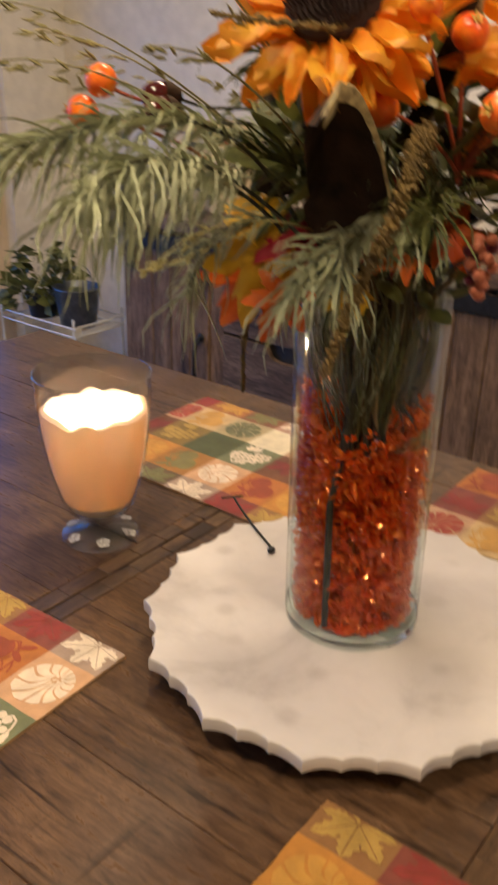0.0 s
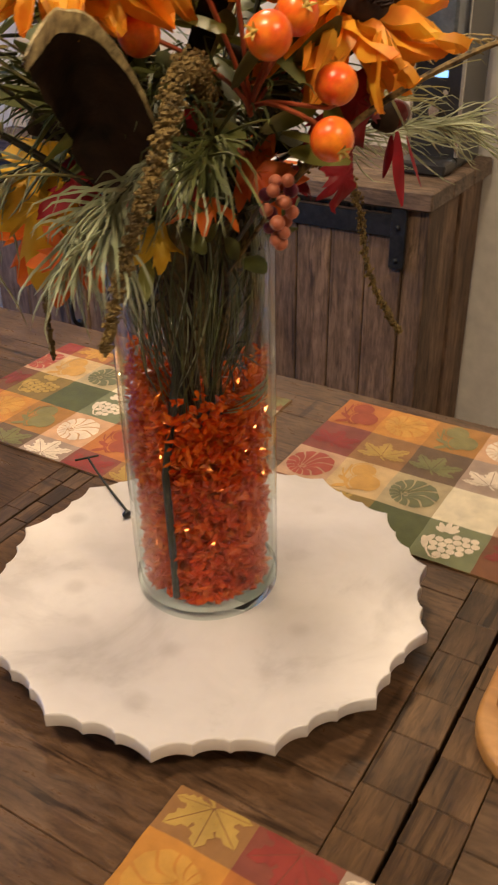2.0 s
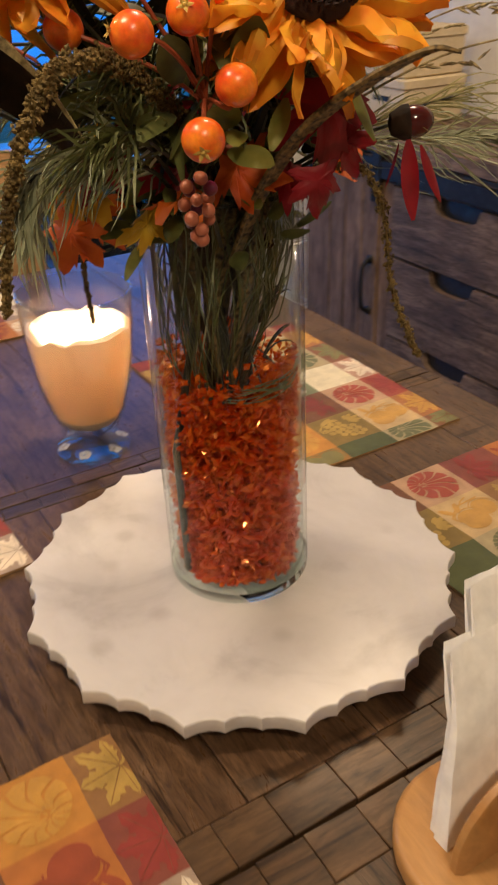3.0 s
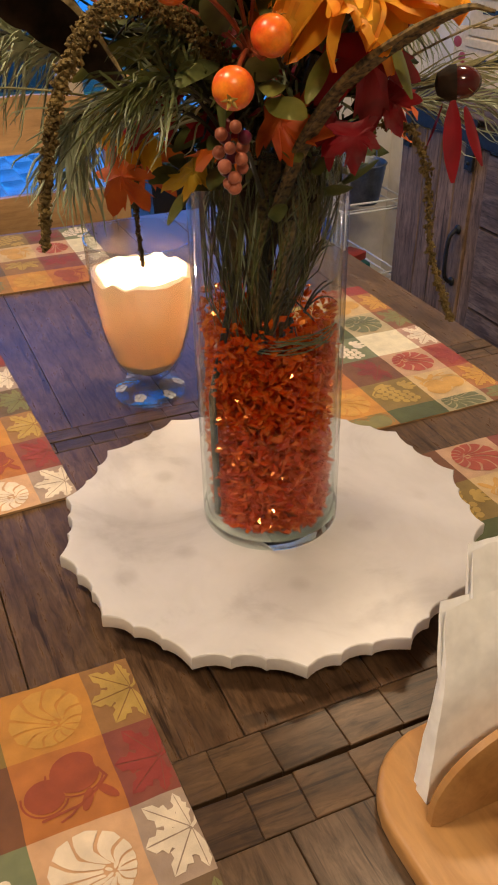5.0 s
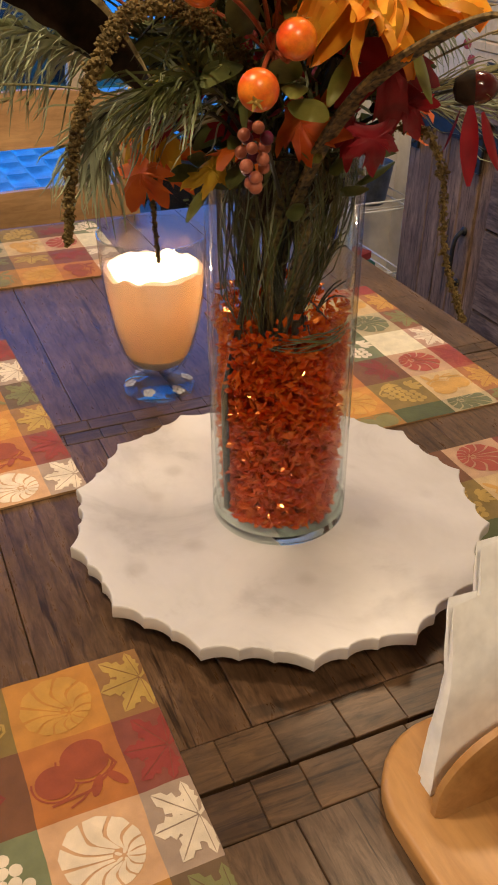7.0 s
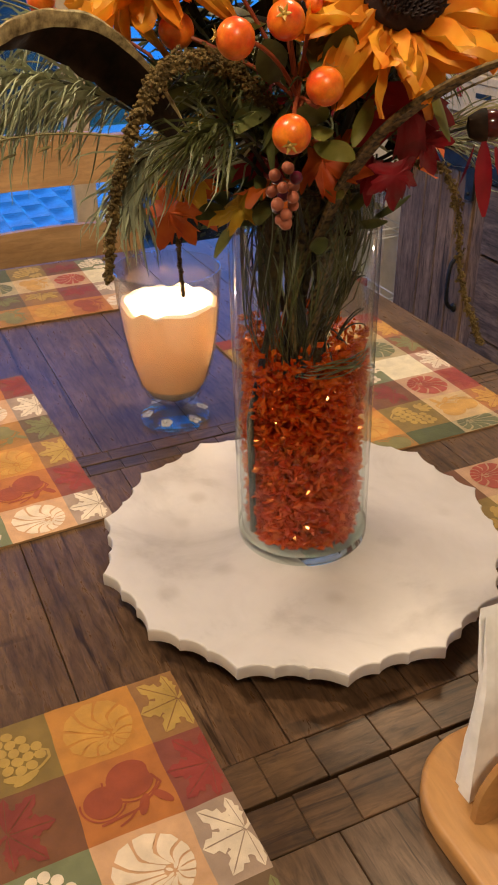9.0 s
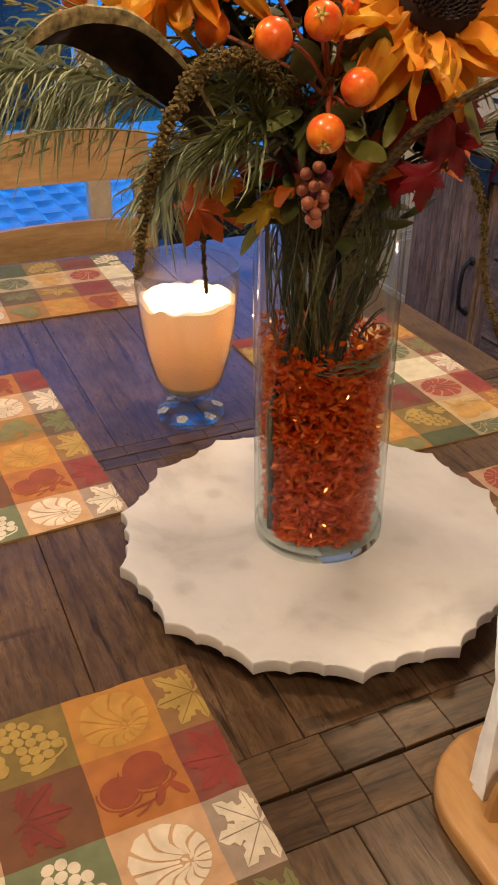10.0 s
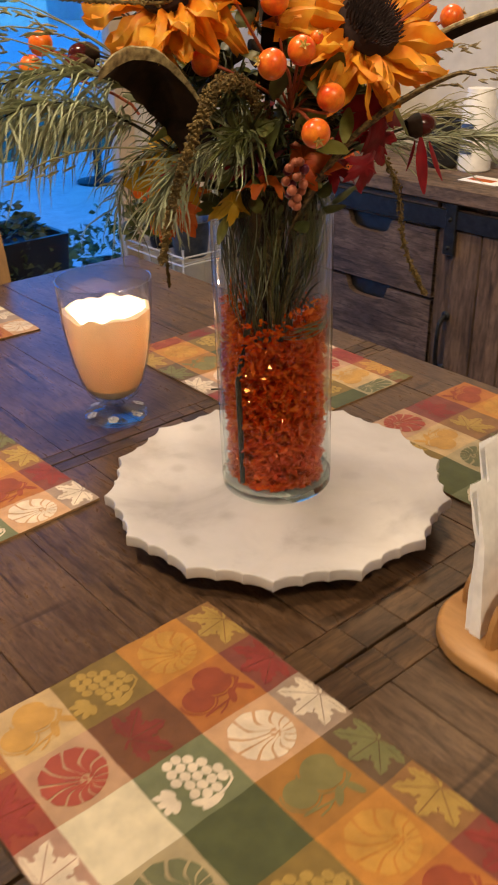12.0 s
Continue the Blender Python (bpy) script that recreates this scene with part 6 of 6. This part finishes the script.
# one green strand pressed flat between the crystals and the glass
m = Mesh()
for j in range(9):
    z = 1.03 + rb.uniform(-0.007, 0.007)
    a0, a1 = radians(-35 + rb.uniform(-6, 25)), radians(52 + rb.uniform(-20, 4))
    m.tube([loc((-0.001 + 0.0662 * math.cos(a0 + (a1 - a0) * i / 8), -0.0045 + 0.0662 * math.sin(a0 + (a1 - a0) * i / 8), z + 0.004 * math.sin(i * 0.5 + j))) for i in range(9)], [0.0004] + [0.0008] * 7 + [0.0003], 4)
part("pressed_grass", m, DARKGREEN, bq, "green grass strand pressed against the glass")


def trail(path, r0, r1, count, name="amaranth", label="trailing brown-green amaranth seed head"):
    pts = spline(path, 8)
    m = Mesh().tube([loc(p) for p in pts], 0.0014, 6)
    n = len(pts)
    for k in range(count):
        u = (k + rb.random()) / count
        i = min(n - 2, int(u * (n - 1)))
        p = pts[i].lerp(pts[i + 1], u * (n - 1) - i)
        r = r0 + (r1 - r0) * u
        r *= 0.75 + 0.35 * math.sin(u * count * 0.12) * rb.random()
        o = rnd(1)
        o.normalize()
        p = p + o * r * rb.uniform(0.35, 1.0)
        s = rb.uniform(0.001, 0.0021)
        rot = Euler((rb.uniform(0, 6), rb.uniform(0, 6), rb.uniform(0, 6))).to_matrix()
        m.add([loc(p + rot @ Vector(w) * s) for w in ((1, 0, 0), (-1, 0, 0), (0, 1.2, 0), (0, -1.2, 0), (0, 0, 0.9), (0, 0, -0.9))],
              [(0, 2, 4), (2, 1, 4), (1, 3, 4), (3, 0, 4), (2, 0, 5), (1, 2, 5), (3, 1, 5), (0, 3, 5)])
    return part(name, m, AMARANTH, bq, label, smooth=False)


trail([(0.07, -0.07, 1.27), (0.1, -0.13, 1.315), (0.12, -0.178, 1.318), (0.126, -0.208, 1.285), (0.11, -0.222, 1.23), (0.088, -0.227, 1.163)], 0.0135, 0.0052, 2400)
trail([(-0.03, -0.06, 1.2), (-0.05, -0.1, 1.205), (-0.068, -0.108, 1.16), (-0.077, -0.108, 1.12), (-0.0805, -0.104, 1.072)], 0.0055, 0.003, 460)
trail([(0.06, 0.03, 1.215), (0.1, 0.065, 1.225), (0.115, 0.08, 1.19), (0.128, 0.083, 1.13), (0.145, 0.088, 1.095), (0.159, 0.09, 1.077)], 0.0082, 0.0038, 720)
trail([(0.02, 0.0, 1.3), (0.06, -0.1, 1.38), (0.05, -0.2, 1.385), (0.02, -0.27, 1.39)], 0.006, 0.003, 260)


def husk(path, widths, side, label="dark dried husk leaf with a pale speckled edge", material=HUSK):
    """Broad dark dried leaf, its upper rim a pale rolled border."""
    pts = [Vector(p) for p in spline(path, 6)]
    n = len(pts)
    ws = [np.interp(i / (n - 1), [k / (len(widths) - 1) for k in range(len(widths))], widths) for i in range(n)]
    m = Mesh().blade([loc(p) for p in pts], [float(w) for w in ws], side, 0.1, across=6)
    rim = []
    for i, p in enumerate(pts):
        d = (pts[min(i + 1, n - 1)] - pts[max(i - 1, 0)]).normalized()
        s = Vector(side)
        s = (s - d * s.dot(d)).normalized()
        nr = d.cross(s)
        rim.append(loc(p + s * float(ws[i]) / 2 + nr * 0.1 * float(ws[i])))
    o = part("husk_leaf", m, material, bq, label)
    b = Mesh().tube(rim, [0.0012 + 0.0014 * math.sin(math.pi * min(1, (i + 1) / n)) for i in range(n)], 6)
    part("pale_edge", b, EDGE if material == HUSK else material, o, "pale speckled edge")
    return o


# broad cupped husk: a dark hollow under a pale rim that rolls over
rim_c = spline([(0.12, -0.297, 1.336), (0.112, -0.275, 1.347), (0.094, -0.243, 1.35), (0.09, -0.212, 1.342), (0.0895, -0.18, 1.312), (0.09, -0.155, 1.27)], 6)
low_c = spline([(0.118, -0.296, 1.333), (0.088, -0.263, 1.328), (0.06, -0.222, 1.306), (0.036, -0.182, 1.28), (0.012, -0.148, 1.254), (0.01, -0.12, 1.22)], 6)
nu = len(rim_c)
m = Mesh()
for i in range(nu):
    for k in range(9):
        u = k / 8
        q = rim_c[i].lerp(low_c[i], u) + Vector((-0.3, 0.6, 0.15)) * (0.024 * math.sin(math.pi * u) * math.sin(math.pi * min(1, i / nu + 0.1)))
        m.v.append(tuple(loc(q + 0.0025 * noise.noise_vector(q * 60))))
for i in range(nu - 1):
    for k in range(8):
        j = i * 9 + k
        m.f.append((j, j + 1, j + 10, j + 9))
        m.m.append(0)
big_husk = part("husk_leaf", m, HUSK, bq, "broad dark dried husk leaf with a pale rolled rim")
m = Mesh()
for i, q in enumerate(rim_c):
    w = 0.021 * math.sin(math.pi * (0.12 + 0.8 * i / nu)) ** 0.7 * (1 - 0.5 * i / nu)
    for k in range(6):
        u = k / 5
        m.v.append(tuple(loc(q + Vector((0.55, -0.35, 0.0)) * w * math.sin(2.4 * u) + Vector((0, 0, 0.5 * w * math.sin(3.0 * u) - 0.45 * w * u)) + 0.001 * noise.noise_vector(q * 90 + Vector((u, 0, 0))))))
for i in range(nu - 1):
    for k in range(5):
        j = i * 6 + k
        m.f.append((j, j + 1, j + 7, j + 6))
        m.m.append(0)
part("pale_edge", m, EDGE, big_husk, "pale speckled rolled rim")
husk([(0.05, -0.025, 1.15), (0.1, -0.025, 1.22), (0.15, -0.02, 1.27), (0.195, -0.007, 1.302), (0.237, 0.007, 1.323), (0.25, 0.02, 1.322)], [0.014, 0.018, 0.018, 0.016, 0.01, 0.003], (0.5, -0.75, 0.3), "twisted dark husk with a pale netted pattern", LATTICE)
husk([(0.05, 0.02, 1.25), (0.13, 0.07, 1.33), (0.18, 0.13, 1.365), (0.2, 0.19, 1.37)], [0.014, 0.02, 0.016, 0.004], (0.5, -0.4, 0.75), "thin dark husk with a pale speckled edge")
husk([(0.04, -0.05, 1.3), (0.09, -0.08, 1.37), (0.11, -0.09, 1.44)], [0.02, 0.026, 0.006], (0.5, 0.6, 0.1), "thin dark husk with a pale speckled edge")
# thin dry sprigs
for tip in ((-0.2, -0.27, 1.40), (-0.22, -0.22, 1.38), (-0.12, -0.33, 1.36), (0.04, -0.35, 1.37), (0.0, -0.3, 1.43), (-0.24, -0.26, 1.28), (0.03, -0.345, 1.245), (0.2, 0.18, 1.31), (0.1, 0.22, 1.33), (0.17, 0.12, 1.42), (0.12, -0.02, 1.46)):
    t = Vector(tip)
    pts = bez(NECK + Vector((0, 0, 0.08)), t * 0.3 + Vector((0, 0, 1.22 * 0.7)), t.lerp(Vector((0, 0, 1.35)), 0.3) + Vector((0, 0, 0.02)), t, 14)
    m = Mesh().tube([loc(p) for p in pts], [0.0014 - 0.0008 * i / 14 for i in range(15)], 5)
    for k in range(26):
        p = pts[8].lerp(pts[14], rb.random()) if k % 2 else pts[11].lerp(pts[14], rb.random())
        d = ((pts[14] - pts[11]).normalized() + rnd(0.5)).normalized()
        m.tube([loc(p), loc(p + d * 0.005), loc(p + d * 0.011)], [0.0008, 0.0013, 0.0003], 4)
    part("dry_sprig", m, GRASS if tip[0] < 0.1 else EDGE, bq, "thin golden dry sprig")
# glossy maroon acorns at the sides
for p, ax in (((0.14, 0.084, 1.262), (0.5, 0.8, 0.1)), ((-0.12, -0.17, 1.335), (-0.5, -0.8, 0.1)), ((-0.1, -0.19, 1.325), (-0.3, -0.8, 0.1))):
    o = part("acorn", Mesh().ball((0, 0, 0), 0.012, 20, 14, (1, 1, 1.3)), ACORN, bq, "glossy maroon acorn", at=Matrix.Translation(loc(p)) @ frame_of(ax))
    part("cap", Mesh().lathe([(0.0, -0.019), (0.008, -0.017), (0.0128, -0.008), (0.0132, -0.003), (0.0121, -0.003)], 18), HUSK, o)
    part("stalk", Mesh().tube([(0, 0, -0.017), (0, 0.004, -0.04), (0.01, 0.0, -0.09)], 0.0015, 5), STEM, o)
# small dark hook lying over the board's edge
hook = thing("wire_pick", (-0.148, 0.048, VZ), "thin dark wire pick with a bead end lying on the board", "pick")
part("wire", Mesh().tube(spline([(-0.112, 0.062, 0.012), (-0.09, 0.05, 0.007), (-0.05, 0.028, 0.003), (0.0, 0.0, 0.003)], 5), 0.0016, 6).tube([(-0.122, 0.048, 0.012), (-0.112, 0.062, 0.012), (-0.104, 0.073, 0.012)], 0.0014, 6), STEM, hook)
part("bead_end", Mesh().ball((0.004, -0.006, 0.0045), 0.0045, 10, 8, (1, 1.4, 0.9)), BLACK, hook)

# ---------------------------------------------------------------- planks, blocks and pavers
rp = random.Random(3)


def plank(lo, hi, material, parent, name="plank", tilt=0.0):
    w, d, h = (b - a for a, b in zip(lo, hi))
    o = part(name, Mesh().box((-w / 2, -d / 2, -h / 2), (w / 2, d / 2, h / 2), 0.0008 if name == "block" else 0.0008), material, parent, smooth=False)
    pl = parent.location
    o.location = [(a + b) / 2 - c for a, b, c in zip(lo, hi, pl)]
    o.rotation_euler.z = radians(tilt)
    return o


def plank_field(x0, x1, widths, material=TABLE):
    y = TY0
    for w in widths:
        y2 = min(TY1, y + w)
        plank((x0 + 0.0006, y + 0.0005, TZ - 0.026), (x1 - 0.0006, y2 - 0.0005, TZ - rp.uniform(0, 0.0007)), material, table)
        y = y2


WID = [0.14, 0.165, 0.13, 0.15, 0.17, 0.125, 0.15, 0.11]
plank_field(TX0, -0.345, WID)
plank_field(-0.29, 0.236, [0.15, 0.13, 0.165, 0.14, 0.15, 0.16, 0.13, 0.115])
plank_field(0.334, TX1, [0.13, 0.16, 0.15, 0.14, 0.165, 0.13, 0.15, 0.115], TABLE_END)
for x0, x1 in ((0.236, 0.2828), (0.2862, 0.334), (-0.345, -0.3185), (-0.3165, -0.29)):
    y = TY0
    while y < TY1 - 0.01:
        y2 = min(TY1, y + rp.uniform(0.03, 0.068))
        if TY1 - y2 < 0.02:
            y2 = TY1
        plank((x0 + 0.0004, y + 0.0003, TZ - 0.026), (x1 - 0.0004, y2 - 0.0003, TZ - rp.uniform(0, 0.0004)), BAND, table, "block", rp.uniform(-1.4, 1.4))
        y = y2
fy = -3.2
while fy < YB - 0.01:
    y2 = min(YB, fy + 0.16)
    xa = XW
    while xa < 3.29:
        xb = min(3.3, xa + rp.uniform(1.1, 1.9))
        plank((xa + 0.001, fy + 0.001, -0.03), (xb - 0.001, y2 - 0.001, -0.0125), FLOOR, floor_base)
        xa = xb
    fy = y2
paving = thing("paving", (-4.0, 0.6, -0.139), "grey stone paving bricks laid in rows on the patio", "paving", kind="structure")
brick = Mesh().box((-0.148, -0.073, -0.05), (0.148, 0.073, 0.008), 0.006).data("paver", PAVER)
for r in range(20):
    for c in range(14):
        part("paver", brick, None, paving, at=Matrix.Translation((-1.95 + c * 0.302 + (r % 2) * 0.15 - 0.35, -1.6 + r * 0.152, rp.uniform(-0.002, 0.002))))
